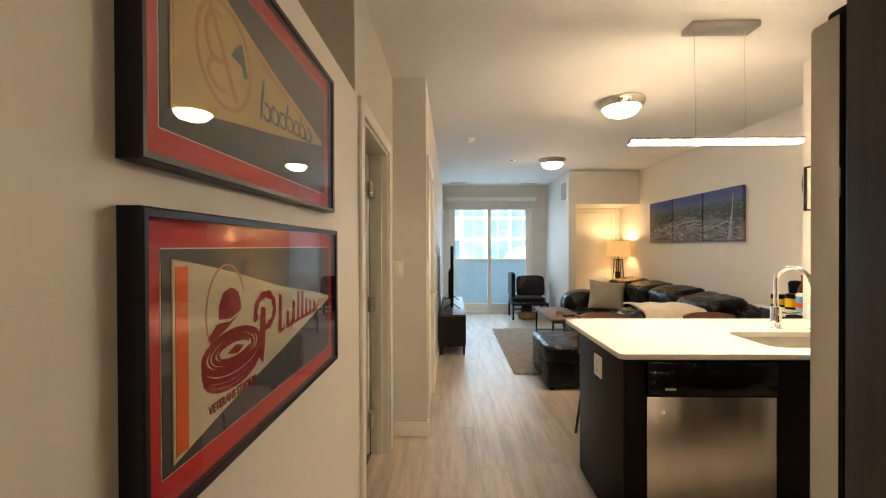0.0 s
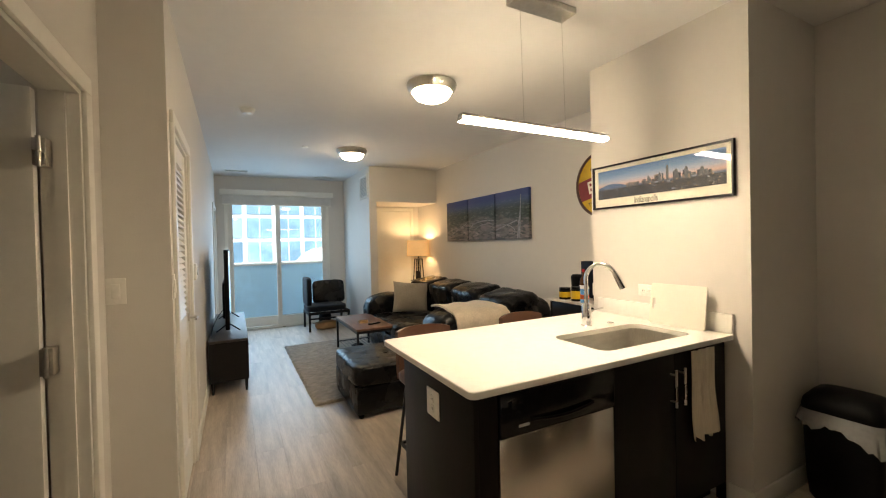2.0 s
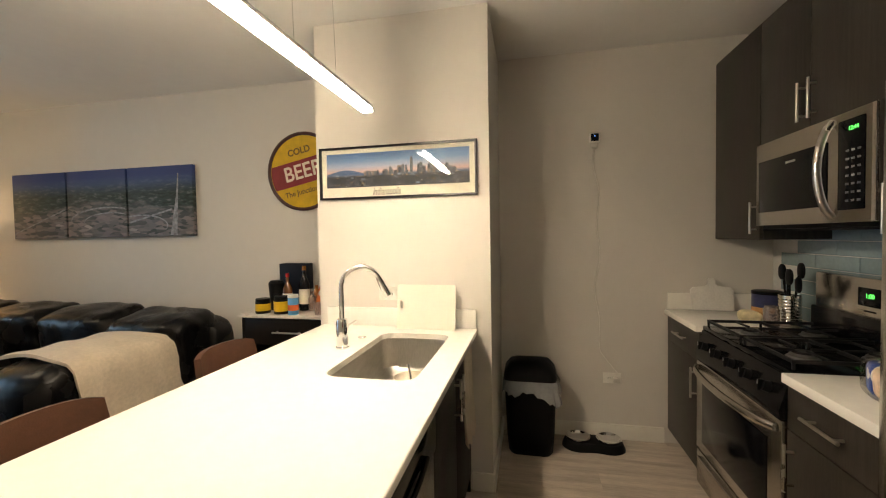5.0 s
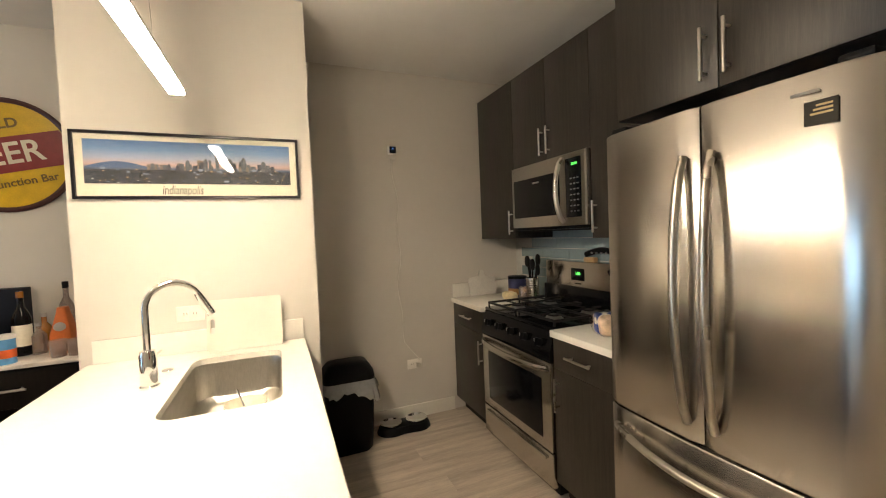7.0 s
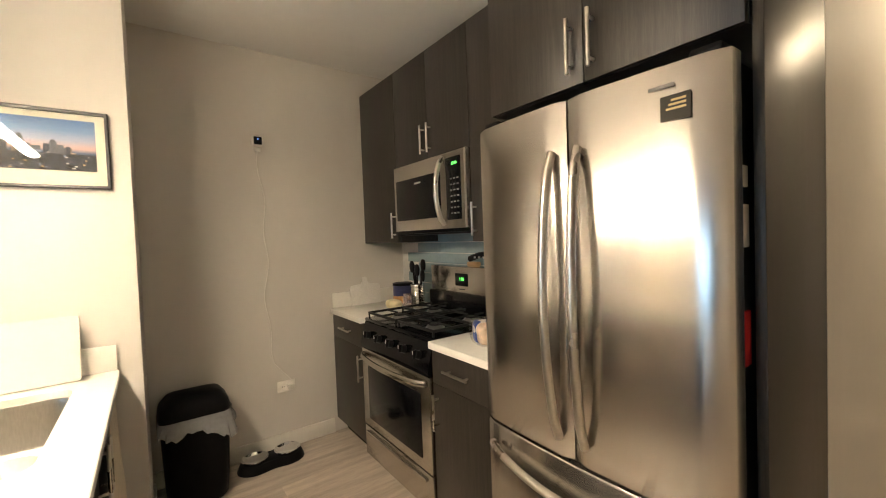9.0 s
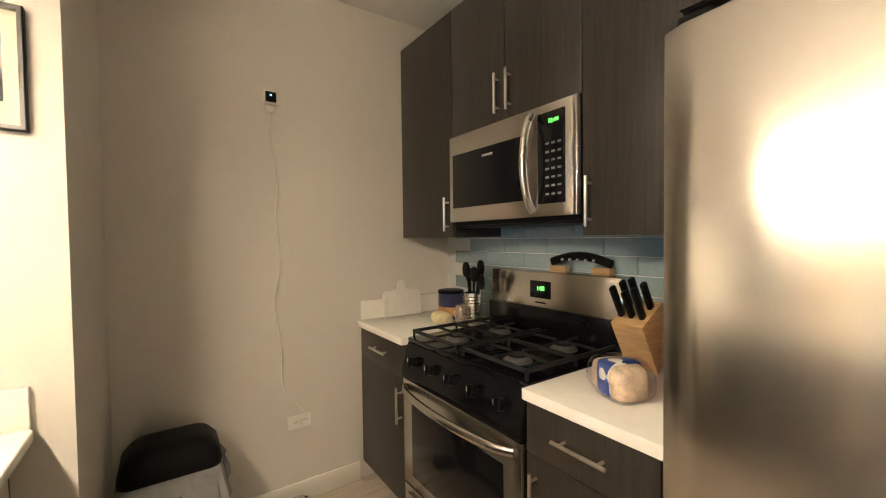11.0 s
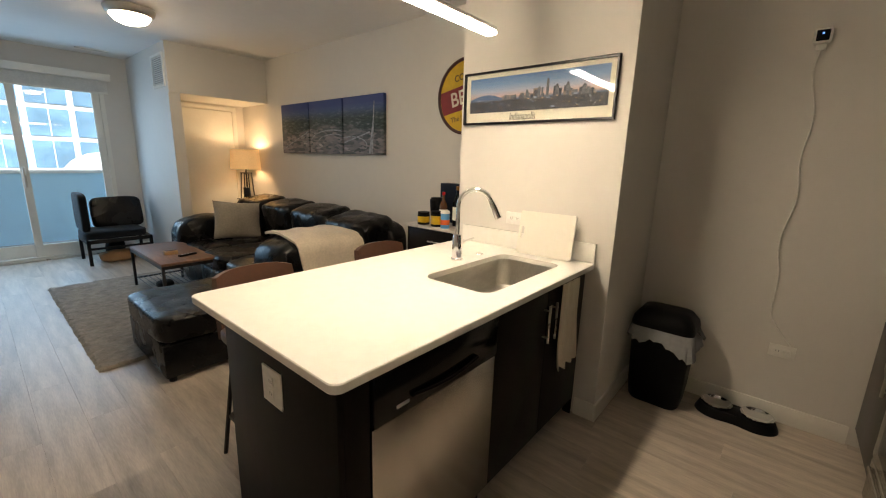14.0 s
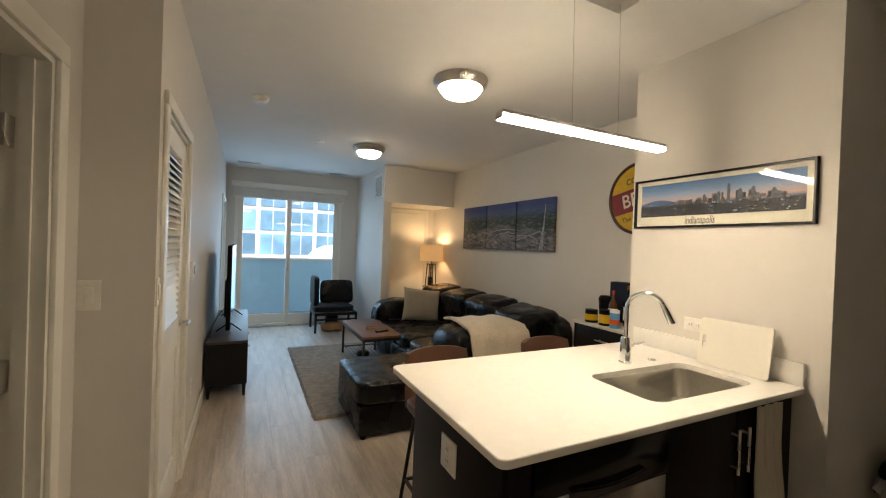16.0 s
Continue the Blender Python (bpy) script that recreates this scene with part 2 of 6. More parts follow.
def ramp_mat(name, axis, lo, hi, stops, rough=0.5, noise_scale=0.0, noise_amt=0.0):
    """A printed picture: colours along one axis, with printed mottling."""
    m = bpy.data.materials.new(name)
    m.use_nodes = True
    n, l = m.node_tree.nodes, m.node_tree.links
    b = n["Principled BSDF"]
    tc = n.new("ShaderNodeTexCoord")
    sp = n.new("ShaderNodeSeparateXYZ")
    l.new(tc.outputs["Object"], sp.inputs[0])
    mr = n.new("ShaderNodeMapRange")
    mr.inputs["From Min"].default_value, mr.inputs["From Max"].default_value = lo, hi
    l.new(sp.outputs["XYZ".index(axis)], mr.inputs["Value"])
    cr = n.new("ShaderNodeValToRGB")
    while len(cr.color_ramp.elements) < len(stops):
        cr.color_ramp.elements.new(0.5)
    for e, (p, c) in zip(cr.color_ramp.elements, stops):
        e.position, e.color = p, (*c, 1)
    val = mr.outputs[0]
    if noise_amt > 0:
        nz = n.new("ShaderNodeTexNoise")
        nz.inputs["Scale"].default_value = noise_scale
        nz.inputs["Detail"].default_value = 6
        nz.inputs["Roughness"].default_value = 0.7
        mp = n.new("ShaderNodeMapping")
        mp.inputs["Scale"].default_value = (1, 0.3, 2.2)
        l.new(tc.outputs["Object"], mp.inputs["Vector"])
        l.new(mp.outputs[0], nz.inputs["Vector"])
        ma = n.new("ShaderNodeMath")
        ma.operation = "MULTIPLY_ADD"
        l.new(nz.outputs["Fac"], ma.inputs[0])
        ma.inputs[1].default_value = noise_amt
        l.new(val, ma.inputs[2])
        ms = n.new("ShaderNodeMath")
        ms.operation = "SUBTRACT"
        l.new(ma.outputs[0], ms.inputs[0])
        ms.inputs[1].default_value = noise_amt * 0.5
        val = ms.outputs[0]
    l.new(val, cr.inputs[0])
    l.new(cr.outputs[0], b.inputs["Base Color"])
    b.inputs["Roughness"].default_value = rough
    return m


# ---- mesh helpers ----
PLACE = {}


def thing(name, label, category, at=(0, 0, 0), group="", kind=""):
    ob = new(name)
    ob.location = at
    ob.empty_display_size = 0.1
    PLACE[ob] = Vector(at)
    return tagged(ob, label, category, group, kind)


def part(name, bm, material, parent=None, label="", smooth=True):
    me = bpy.data.meshes.new(name)
    bmesh.ops.recalc_face_normals(bm, faces=bm.faces)
    bm.to_mesh(me)
    bm.free()
    me.materials.append(material)
    if smooth:
        me.polygons.foreach_set("use_smooth", [True] * len(me.polygons))
        me.set_sharp_from_angle(angle=radians(38))
    ob = new(name, me)
    PLACE[ob] = Vector((0, 0, 0))
    if parent is not None:
        ob.parent = parent
        ob.matrix_parent_inverse = Matrix.Translation(-PLACE[parent])
    return tagged(ob, label)


def solo(name, bm, material, label, category, kind="", group=""):
    return tagged(part(name, bm, material), label, category, group, kind)


def box(x0, x1, y0, y1, z0, z1, bev=0.0, seg=2, bm=None):
    out = bm or bmesh.new()
    got = bmesh.ops.create_cube(out, size=1)
    vs = got["verts"]
    for v in vs:
        v.co = ((x0 + x1) / 2 + v.co.x * (x1 - x0), (y0 + y1) / 2 + v.co.y * (y1 - y0), (z0 + z1) / 2 + v.co.z * (z1 - z0))
    if bev > 0:
        es = list({e for v in vs for e in v.link_edges})
        bmesh.ops.bevel(out, geom=es, offset=bev, segments=seg, profile=0.5, affect="EDGES")
    return out


def boxes(*lots, bev=0.0):
    out = bmesh.new()
    for b in lots:
        box(*b, bev=bev, bm=out)
    return out


def rod(a, b, r, r2=None, seg=14, bm=None):
    out = bm or bmesh.new()
    a, b = Vector(a), Vector(b)
    m = Matrix.Translation((a + b) / 2) @ (b - a).to_track_quat("Z", "Y").to_matrix().to_4x4()
    bmesh.ops.create_cone(out, cap_ends=True, segments=seg, radius1=r, radius2=r if r2 is None else r2, depth=(b - a).length, matrix=m)
    return out


def lathe(profile, at=(0, 0, 0), seg=32, bm=None, m=None):
    """Turn (radius, height) pairs round the z axis."""
    out = bm or bmesh.new()
    m = m or Matrix.Translation(at)
    rings = []
    for r, z in profile:
        rings.append([out.verts.new(m @ Vector((r * math.cos(2 * math.pi * k / seg), r * math.sin(2 * math.pi * k / seg), z))) for k in range(seg)])
    for a, b in zip(rings, rings[1:]):
        for k in range(seg):
            out.faces.new((a[k], a[(k + 1) % seg], b[(k + 1) % seg], b[k]))
    if profile[0][0] > 0:
        out.faces.new(rings[0])
    if profile[-1][0] > 0:
        out.faces.new(rings[-1])
    bmesh.ops.remove_doubles(out, verts=out.verts, dist=1e-5)
    return out


def tube(points, r, seg=12, bm=None, flat=1.0):
    """A round bar along a line of points."""
    out = bm or bmesh.new()
    pts = [Vector(p) for p in points]
    rings = []
    up = Vector((0, 0, 1))
    for i, p in enumerate(pts):
        d = (pts[min(i + 1, len(pts) - 1)] - pts[max(i - 1, 0)]).normalized()
        if i == 0:
            s = d.cross(up)
            if s.length < 0.2:
                s = d.cross(Vector((1, 0, 0)))
        else:
            s = s - d * s.dot(d)
        s.normalize()
        u = s.cross(d).normalized()
        rr = r[i] if isinstance(r, (list, tuple)) else r
        rings.append([out.verts.new(p + s * rr * math.cos(2 * math.pi * k / seg) + u * rr * flat * math.sin(2 * math.pi * k / seg)) for k in range(seg)])
    for a, b in zip(rings, rings[1:]):
        for k in range(seg):
            out.faces.new((a[k], a[(k + 1) % seg], b[(k + 1) % seg], b[k]))
    out.faces.new(rings[0])
    out.faces.new(rings[-1])
    return out


def pillow(x0, x1, y0, y1, z0, z1, p=4.0, n=14, bumps=0.0, seed=0, tilt=None, dimples=()):
    """A stuffed block with rounded sides; dimples: (u, v) on its largest side, each pressed in."""
    out = bmesh.new()
    bmesh.ops.create_cube(out, size=2)
    bmesh.ops.subdivide_edges(out, edges=out.edges[:], cuts=n, use_grid_fill=True)
    c = Vector(((x0 + x1) / 2, (y0 + y1) / 2, (z0 + z1) / 2))
    h = Vector(((x1 - x0) / 2, (y1 - y0) / 2, (z1 - z0) / 2))
    for v in out.verts:
        q = v.co.copy()
        k = (abs(q.x) ** p + abs(q.y) ** p + abs(q.z) ** p) ** (1 / p)
        q /= k
        w = Vector((q.x * h.x, q.y * h.y, q.z * h.z))
        if bumps:
            w += Vector((q.x, q.y, q.z)) * bumps * (noise.noise((w + c) * 6 + Vector((seed, 0, 0))) + 0.5 * noise.noise((w + c) * 15))
        for (dx, dy, dz, rad, deep) in dimples:
            d = ((w.x + c.x - dx) ** 2 + (w.y + c.y - dy) ** 2 + (w.z + c.z - dz) ** 2) / rad ** 2
            w -= w.normalized() * deep * math.exp(-d)
        v.co = w
    m = Matrix.Translation(c) @ (tilt or Matrix.Identity(4))
    bmesh.ops.transform(out, matrix=m, verts=out.verts)
    return out


def square_cushion(w, h, thick, m, n=18, seed=0):
    """A pillow sewn from two squares, plump in the middle with thin edges and pulled-out corners."""
    out = bmesh.new()
    for sgn in (1, -1):
        g = []
        for j in range(n + 1):
            row = []
            for i in range(n + 1):
                u, v = 2 * i / n - 1, 2 * j / n - 1
                d = ((1 - u ** 4) * (1 - v ** 4)) ** 0.55
                pinch = 1 - 0.07 * (1 - (u * v) ** 2) * max(abs(u), abs(v)) ** 6
                wob = 0.006 * noise.noise(Vector((u * 3 + seed, v * 3, sgn)))
                row.append(out.verts.new(m @ Vector((w / 2 * u * pinch, sgn * (thick / 2 * d + wob * d), h / 2 * v * pinch))))
            g.append(row)
        for j in range(n):
            for i in range(n):
                out.faces.new((g[j][i], g[j][i + 1], g[j + 1][i + 1], g[j + 1][i]))
    bmesh.ops.remove_doubles(out, verts=out.verts, dist=1e-4)
    return out


def rounded(x0, x1, y0, y1, r, k=6):
    pts = []
    for cx, cy, a in ((x1 - r, y1 - r, 0), (x0 + r, y1 - r, 90), (x0 + r, y0 + r, 180), (x1 - r, y0 + r, 270)):
        for i in range(k + 1):
            t = radians(a + 90 * i / k)
            pts.append((cx + r * math.cos(t), cy + r * math.sin(t)))
    return pts


def skin(loops, close=False):
    """Join loops of equal length into a sheet; close caps the ends."""
    out = bmesh.new()
    rings = [[out.verts.new(p) for p in loop] for loop in loops]
    for a, b in zip(rings, rings[1:]):
        for k in range(len(a)):
            out.faces.new((a[k], a[(k + 1) % len(a)], b[(k + 1) % len(a)], b[k]))
    if close:
        out.faces.new(rings[0])
        out.faces.new(rings[-1])
    return out


def drape(rows, thick):
    """A cloth from rows of points, with a thickness."""
    out = bmesh.new()
    g = [[out.verts.new(p) for p in row] for row in rows]
    for a, b in zip(g, g[1:]):
        for k in range(len(a) - 1):
            out.faces.new((a[k], a[k + 1], b[k + 1], b[k]))
    bmesh.ops.recalc_face_normals(out, faces=out.faces)
    bmesh.ops.solidify(out, geom=out.faces[:], thickness=thick)
    return out


def lettering(text, size, m, material, parent, name="lettering", squash=1.0, bold=0.0, shear=0.0, width=None):
    cu = bpy.data.curves.new(name, "FONT")
    cu.body, cu.size, cu.align_x, cu.align_y, cu.extrude, cu.offset, cu.shear = text, size, "CENTER", "CENTER", 0.0006, bold, shear
    ob = bpy.data.objects.new(name, cu)
    scene.collection.objects.link(ob)
    bpy.context.view_layer.update()
    me = bpy.data.meshes.new_from_object(ob.evaluated_get(bpy.context.evaluated_depsgraph_get()))
    bpy.data.objects.remove(ob)
    me.transform(m @ Matrix.Diagonal((squash, 1, 1, 1)))
    me.materials.clear()
    me.materials.append(material)
    o = new(name, me)
    PLACE[o] = Vector((0, 0, 0))
    o.parent = parent
    o.matrix_parent_inverse = Matrix.Translation(-PLACE[parent])
    return o


def slab(pts, m, thick):
    """A flat cut-out from an outline in its own plane, at the pose m."""
    out = bmesh.new()
    a = [out.verts.new(m @ Vector((x, y, 0))) for x, y in pts]
    b = [out.verts.new(m @ Vector((x, y, thick))) for x, y in pts]
    out.faces.new(a)
    out.faces.new(b)
    for k in range(len(a)):
        out.faces.new((a[k], a[(k + 1) % len(a)], b[(k + 1) % len(a)], b[k]))
    return out


def bar_handle(parent, a, b, out_dir, r=0.006, mtl=None):
    """A straight pull on two posts."""
    a, b, o = Vector(a), Vector(b), Vector(out_dir)
    bm = rod(a + o * 0.03, b + o * 0.03, r)
    d = (b - a).normalized()
    for q in (a + d * 0.025, b - d * 0.025):
        rod(q, q + o * 0.03, r * 0.8, bm=bm)
    return part("handle", bm, mtl or NICKEL, parent, "brushed nickel bar handle")


FACE_W = lambda x, y, z: Matrix(((0, 0, -1, x), (-1, 0, 0, y), (0, 1, 0, z), (0, 0, 0, 1)))   # a plane that looks west
FACE_E = lambda x, y, z: Matrix(((0, 0, 1, x), (1, 0, 0, y), (0, 1, 0, z), (0, 0, 0, 1)))    # looks east
FACE_N = lambda x, y, z: Matrix(((-1, 0, 0, x), (0, 0, 1, y), (0, 1, 0, z), (0, 0, 0, 1)))   # looks north

# ---- structure ----
H = 2.675          # ceiling
WX = -0.385        # hall's west wall
LX = -0.135        # living room's west wall
EX = 3.20          # living room's east wall
KX = 3.225         # kitchen's east wall
NY = 8.50          # window wall
CX, CY0, CY1 = 2.485, 1.83, 2.855   # the wall block that the peninsula meets
KY = 0.10          # wall behind the cabinets


def wall(name, *lots):
    return solo(name, boxes(*lots), WALL, "warm light grey painted wall", "wall", "structure")


floor = solo("floor", box(-2.6, 3.5, -3.6, 8.62, -0.12, -0.006), mat("underlay", (0.12, 0.10, 0.09), 0.8), "grey-brown vinyl plank floor", "floor", "structure")
solo("ceiling", box(-2.6, 3.6, -3.6, 8.7, H, H + 0.15), CEIL, "white painted ceiling", "ceiling", "structure")
# hall west wall: full height beside the bedroom door, lower with an open ledge above the two pictures
DY0, DY1, DZ = 1.975, 2.775, 2.06
wall("wall_hall_west", (WX - 0.12, WX, -3.5, 1.845, 0, 2.125), (WX - 0.12, WX, 1.845, DY0, 0, H),
     (WX - 0.12, WX, DY0, DY1, DZ, H), (WX - 0.12, WX, DY1, 3.015, 0, H), (WX - 0.12, WX, -3.5, -0.6, 2.125, H))
wall("wall_ledge", (-1.05, WX - 0.12, -0.6, 1.845, 2.06, 2.125), (-1.13, -1.05, -0.6, 1.97, 2.06, H), (-1.05, WX - 0.12, 1.845, 1.93, 2.06, H), (-1.05, WX - 0.12, -0.68, -0.6, 2.06, H))
solo("trim_ledge", boxes((-0.80, -0.76, 1.825, 1.845, 2.125, H)), TRIM, "white trim strip in the ledge recess", "trim", "structure")
wall("wall_living_west", (WX - 0.12, LX, 3.015, 3.15, 0, H), (LX - 0.12, LX, 3.15, 3.90, 2.06, H), (LX - 0.12, LX, 3.90, 7.55, 0, H),
     (LX - 0.12, LX, 7.55, 8.30, 2.06, H), (LX - 0.12, LX, 8.30, NY, 0, H))
wall("wall_window", (LX - 0.12, 0.0, NY, NY + 0.18, 0, H), (1.74, EX + 0.1, NY, NY + 0.18, 0, H), (0.0, 1.74, NY, NY + 0.18, 2.33, H))
wall("wall_living_east", (EX, EX + 0.15, CY1, NY, 0, H))
wall("wall_kitchen_end", (CX, EX + 0.15, CY0, CY1, 0, H))
wall("wall_kitchen_east", (KX, KX + 0.15, KY - 0.12, CY0, 0, H))
wall("wall_kitchen_south", (0.66, KX, KY - 0.12, KY, 0, H))
wall("wall_hall_east", (0.66, 0.78, -3.5, KY - 0.12, 0, H))
wall("wall_hall_south", (-0.6, 0.78, -3.6, -3.5, 0, H))
wall("wall_niche", (2.03, 2.15, 6.85, NY, 0, 2.12), (2.15, EX, 7.60, 7.72, 0, 2.12))
solo("soffit", box(2.03, EX, 6.83, NY, 2.12, H), WALL, "painted soffit over the closet niche", "soffit", "structure")
# bedroom and closet behind the doors
wall("wall_bedroom", (-2.5, -2.4, 1.2, 3.6, 0, H), (-2.4, WX - 0.12, 1.1, 1.2, 0, 2.06), (-2.4, WX - 0.12, 3.15, 3.25, 0, H), (-2.4, -1.05, 1.2, 1.97, 2.06, 2.12))
wall("wall_closet", (-0.95, -0.85, 3.25, 8.4, 0, H), (-0.85, LX - 0.12, 8.30, 8.40, 0, H), (-0.85, LX - 0.12, 5.5, 5.6, 0, H))


def baseboard(name, x0, x1, y0, y1):
    solo(name, box(x0, x1, y0, y1, 0, 0.105, 0.004), TRIM, "white painted baseboard", "baseboard", "structure")


T = 0.014
baseboard("baseboard_hall", WX, WX + T, -3.5, 1.905)
baseboard("baseboard_stub", WX, LX + T, 3.015 - T, 3.015)
baseboard("baseboard_living_west", LX, LX + T, 3.96, 7.49)
baseboard("baseboard_corner_west", LX, LX + T, 3.0151, 3.085)
baseboard("baseboard_window_left", LX + T, -0.04, NY - T, NY)
baseboard("baseboard_window_right", 1.80, 2.03, NY - T, NY)
baseboard("baseboard_pillar", 2.03 - T, 2.03, 6.85, NY - T)
baseboard("baseboard_pillar_front", 2.03 - T, 2.15, 6.85 - T, 6.85)
baseboard("baseboard_living_east", EX - T, EX, CY1 + T, 7.6)
baseboard("baseboard_block_front", CX - T, CX, CY0, 1.945)
baseboard("baseboard_block_south", CX - T, KX - T, CY0 - T, CY0)
baseboard("baseboard_block_north", CX, EX - T, CY1, CY1 + T)
baseboard("baseboard_kitchen_east", KX - T, KX, 0.74, CY0 - T)


def casing(name, x, y0, y1, z, w=0.07, side=1):
    """Door trim on a wall that looks east."""
    t = thing(name, "white painted door casing", "trim", (x, y0, 0), kind="structure")
    for n, b in (("left_casing", (x, x + 0.018, y0 - w, y0, 0, z)), ("right_casing", (x, x + 0.018, y1, y1 + w, 0, z)), ("head_casing", (x, x + 0.018, y0 - w, y1 + w, z, z + w))):
        part(n, box(*b, bev=0.004), TRIM, t)
    for n, b in (("left_jamb", (x - 0.12, x, y0, y0 + 0.018, 0, z)), ("right_jamb", (x - 0.12, x, y1 - 0.018, y1, 0, z)), ("head_jamb", (x - 0.12, x, y0 + 0.018, y1 - 0.018, z - 0.018, z))):
        part(n, box(*b), TRIM, t)
    part("door_stop", boxes((x - 0.075, x - 0.04, y0 + 0.018, y0 + 0.03, 0, z - 0.018), (x - 0.075, x - 0.04, y1 - 0.03, y1 - 0.018, 0, z - 0.018)), TRIM, t)
    return t


casing("door_frame_1", WX, DY0, DY1, DZ)
casing("door_frame_2", LX, 3.15, 3.90, 2.06, w=0.06)
casing("door_frame_3", LX, 7.55, 8.30, 2.06, w=0.06)

# bedroom door, swung open into the bedroom
d1 = thing("door_1", "cream painted door standing open on three hinges", "door", (-0.5, 2.74, 0), kind="structure")
part("door_leaf", box(-1.27, WX - 0.125, 2.712, 2.752, 0.012, 2.035, 0.003), TRIM, d1)
for z in (0.25, 1.03, 1.80):
    h = part("hinge", box(WX - 0.124, WX - 0.085, 2.70, 2.757, z - 0.05, z + 0.05, 0.002), NICKEL, d1, "satin metal hinge")
    part("knuckle", rod((WX - 0.105, 2.698, z - 0.055), (WX - 0.105, 2.698, z + 0.055), 0.008), NICKEL, h)

# louvered closet door
d2 = thing("door_2", "white louvered closet door with lever handle, shut", "door", (LX, 3.5, 0), kind="structure")
lx0, lx1, ly0, ly1 = LX - 0.05, LX - 0.012, 3.172, 3.878
part("stile", box(lx0, lx1, ly0, ly0 + 0.11, 0.012, 2.035, 0.003), TRIM, d2)
part("stile", box(lx0, lx1, ly1 - 0.11, ly1, 0.012, 2.035, 0.003), TRIM, d2)
for z0, z1 in ((0.012, 0.22), (0.86, 1.02), (1.93, 2.035)):
    part("rail", box(lx0, lx1, ly0 + 0.11, ly1 - 0.11, z0, z1, 0.003), TRIM, d2)
part("lower_panel", box(lx0 + 0.012, lx1 - 0.012, ly0 + 0.11, ly1 - 0.11, 0.22, 0.86), TRIM, d2)
lm = Matrix.Rotation(radians(48), 4, "Y")
sbm = box(-0.027, 0.027, 0, ly1 - ly0 - 0.22, -0.004, 0.004)
bmesh.ops.transform(sbm, matrix=lm, verts=sbm.verts)
slat0 = part("slat", sbm, TRIM, d2, smooth=False)
slat0.location = ((lx0 + lx1) / 2, ly0 + 0.11, 1.05)
for k in range(1, 25):
    s = new("slat", slat0.data)
    s.parent, s.matrix_parent_inverse = d2, slat0.matrix_parent_inverse.copy()
    s.location = ((lx0 + lx1) / 2, ly0 + 0.11, 1.05 + k * 0.0357)


def lever(parent, x, y, z, toward=-1):
    part("rose", rod((x, y, z), (x + 0.012, y, z), 0.027, seg=24), NICKEL, parent, "satin nickel rose")
    bm = rod((x + 0.01, y, z), (x + 0.05, y, z), 0.009)
    tube([(x + 0.05, y + 0.008 * toward * -1, z), (x + 0.055, y + 0.05 * toward, z), (x + 0.052, y + 0.11 * toward, z)], 0.008, bm=bm)
    part("door_handle", bm, NICKEL, parent, "satin nickel lever handle")


lever(d2, lx1, ly1 - 0.06, 0.99)
part("latch_plate", box(lx1 - 0.001, lx1 + 0.002, ly0 + 0.02, ly0 + 0.045, 0.95, 1.06), NICKEL, d2)
d3 = solo("door_3", box(LX - 0.06, LX - 0.02, 7.572, 8.278, 0.012, 2.035, 0.003), TRIM, "plain white closet door, shut", "door", "structure")
d4 = thing("door_4", "plain cream utility door in the niche", "door", (2.6, 7.6, 0), kind="structure")
part("door_leaf", box(2.24, 3.02, 7.565, 7.597, 0.012, 2.03, 0.003), TRIM, d4)
part("head_casing", box(2.17, 3.09, 7.58, 7.60, 2.035, 2.095, 0.003), TRIM, d4)
part("side_casing", box(2.17, 2.23, 7.58, 7.60, 0, 2.035, 0.003), TRIM, d4)
part("side_casing", box(3.03, 3.09, 7.58, 7.60, 0, 2.035, 0.003), TRIM, d4)

# sliding balcony door
win = thing("window_1", "white two-panel sliding balcony door with glass", "balcony door", (0.87, NY, 0), kind="structure")
part("outer_frame", boxes((0.0, 0.05, NY - 0.01, NY + 0.16, 0, 2.33), (1.69, 1.74, NY - 0.01, NY + 0.16, 0, 2.33), (0.05, 1.69, NY - 0.01, NY + 0.16, 2.28, 2.33), (0.05, 1.69, NY - 0.01, NY + 0.16, 0.0, 0.045)), TRIM, win)


def sash(x0, x1, y, w):
    f = part("sash", boxes((x0, x0 + w, y, y + 0.045, 0.045, 2.28), (x1 - w, x1, y, y + 0.045, 0.045, 2.28), (x0 + w, x1 - w, y, y + 0.045, 2.19, 2.28), (x0 + w, x1 - w, y, y + 0.045, 0.045, 0.20)), TRIM, win)
    p = part("pane", box(x0 + w, x1 - w, y + 0.018, y + 0.026, 0.20, 2.19), GLASS, f)
    p.visible_shadow = False
    return f


s1 = sash(0.05, 0.89, NY + 0.08, 0.075)
s2 = sash(0.81, 1.69, NY + 0.02, 0.075)
part("pull_handle", box(0.825, 0.85, NY - 0.012, NY + 0.02, 0.95, 1.2, 0.004), NICKEL, s2)
part("threshold", box(0.0, 1.74, NY - 0.06, NY - 0.011, 0, 0.02, 0.004), NICKEL, win)
bl = thing("roller_blind", "white roller blind drawn up over the balcony door", "blind", (0.9, NY, 2.4))
part("headrail", box(-0.06, 1.82, NY - 0.09, NY - 0.004, 2.345, 2.435, 0.006), TRIM, bl)
part("shade_cloth", box(-0.02, 1.78, NY - 0.05, NY - 0.046, 2.20, 2.345), mat("blind_cloth", (0.72, 0.70, 0.66), 0.8, bump=0.2, trans=0.2), bl)
part("hem_bar", box(-0.02, 1.78, NY - 0.055, NY - 0.041, 2.175, 2.20, 0.004), TRIM, bl)

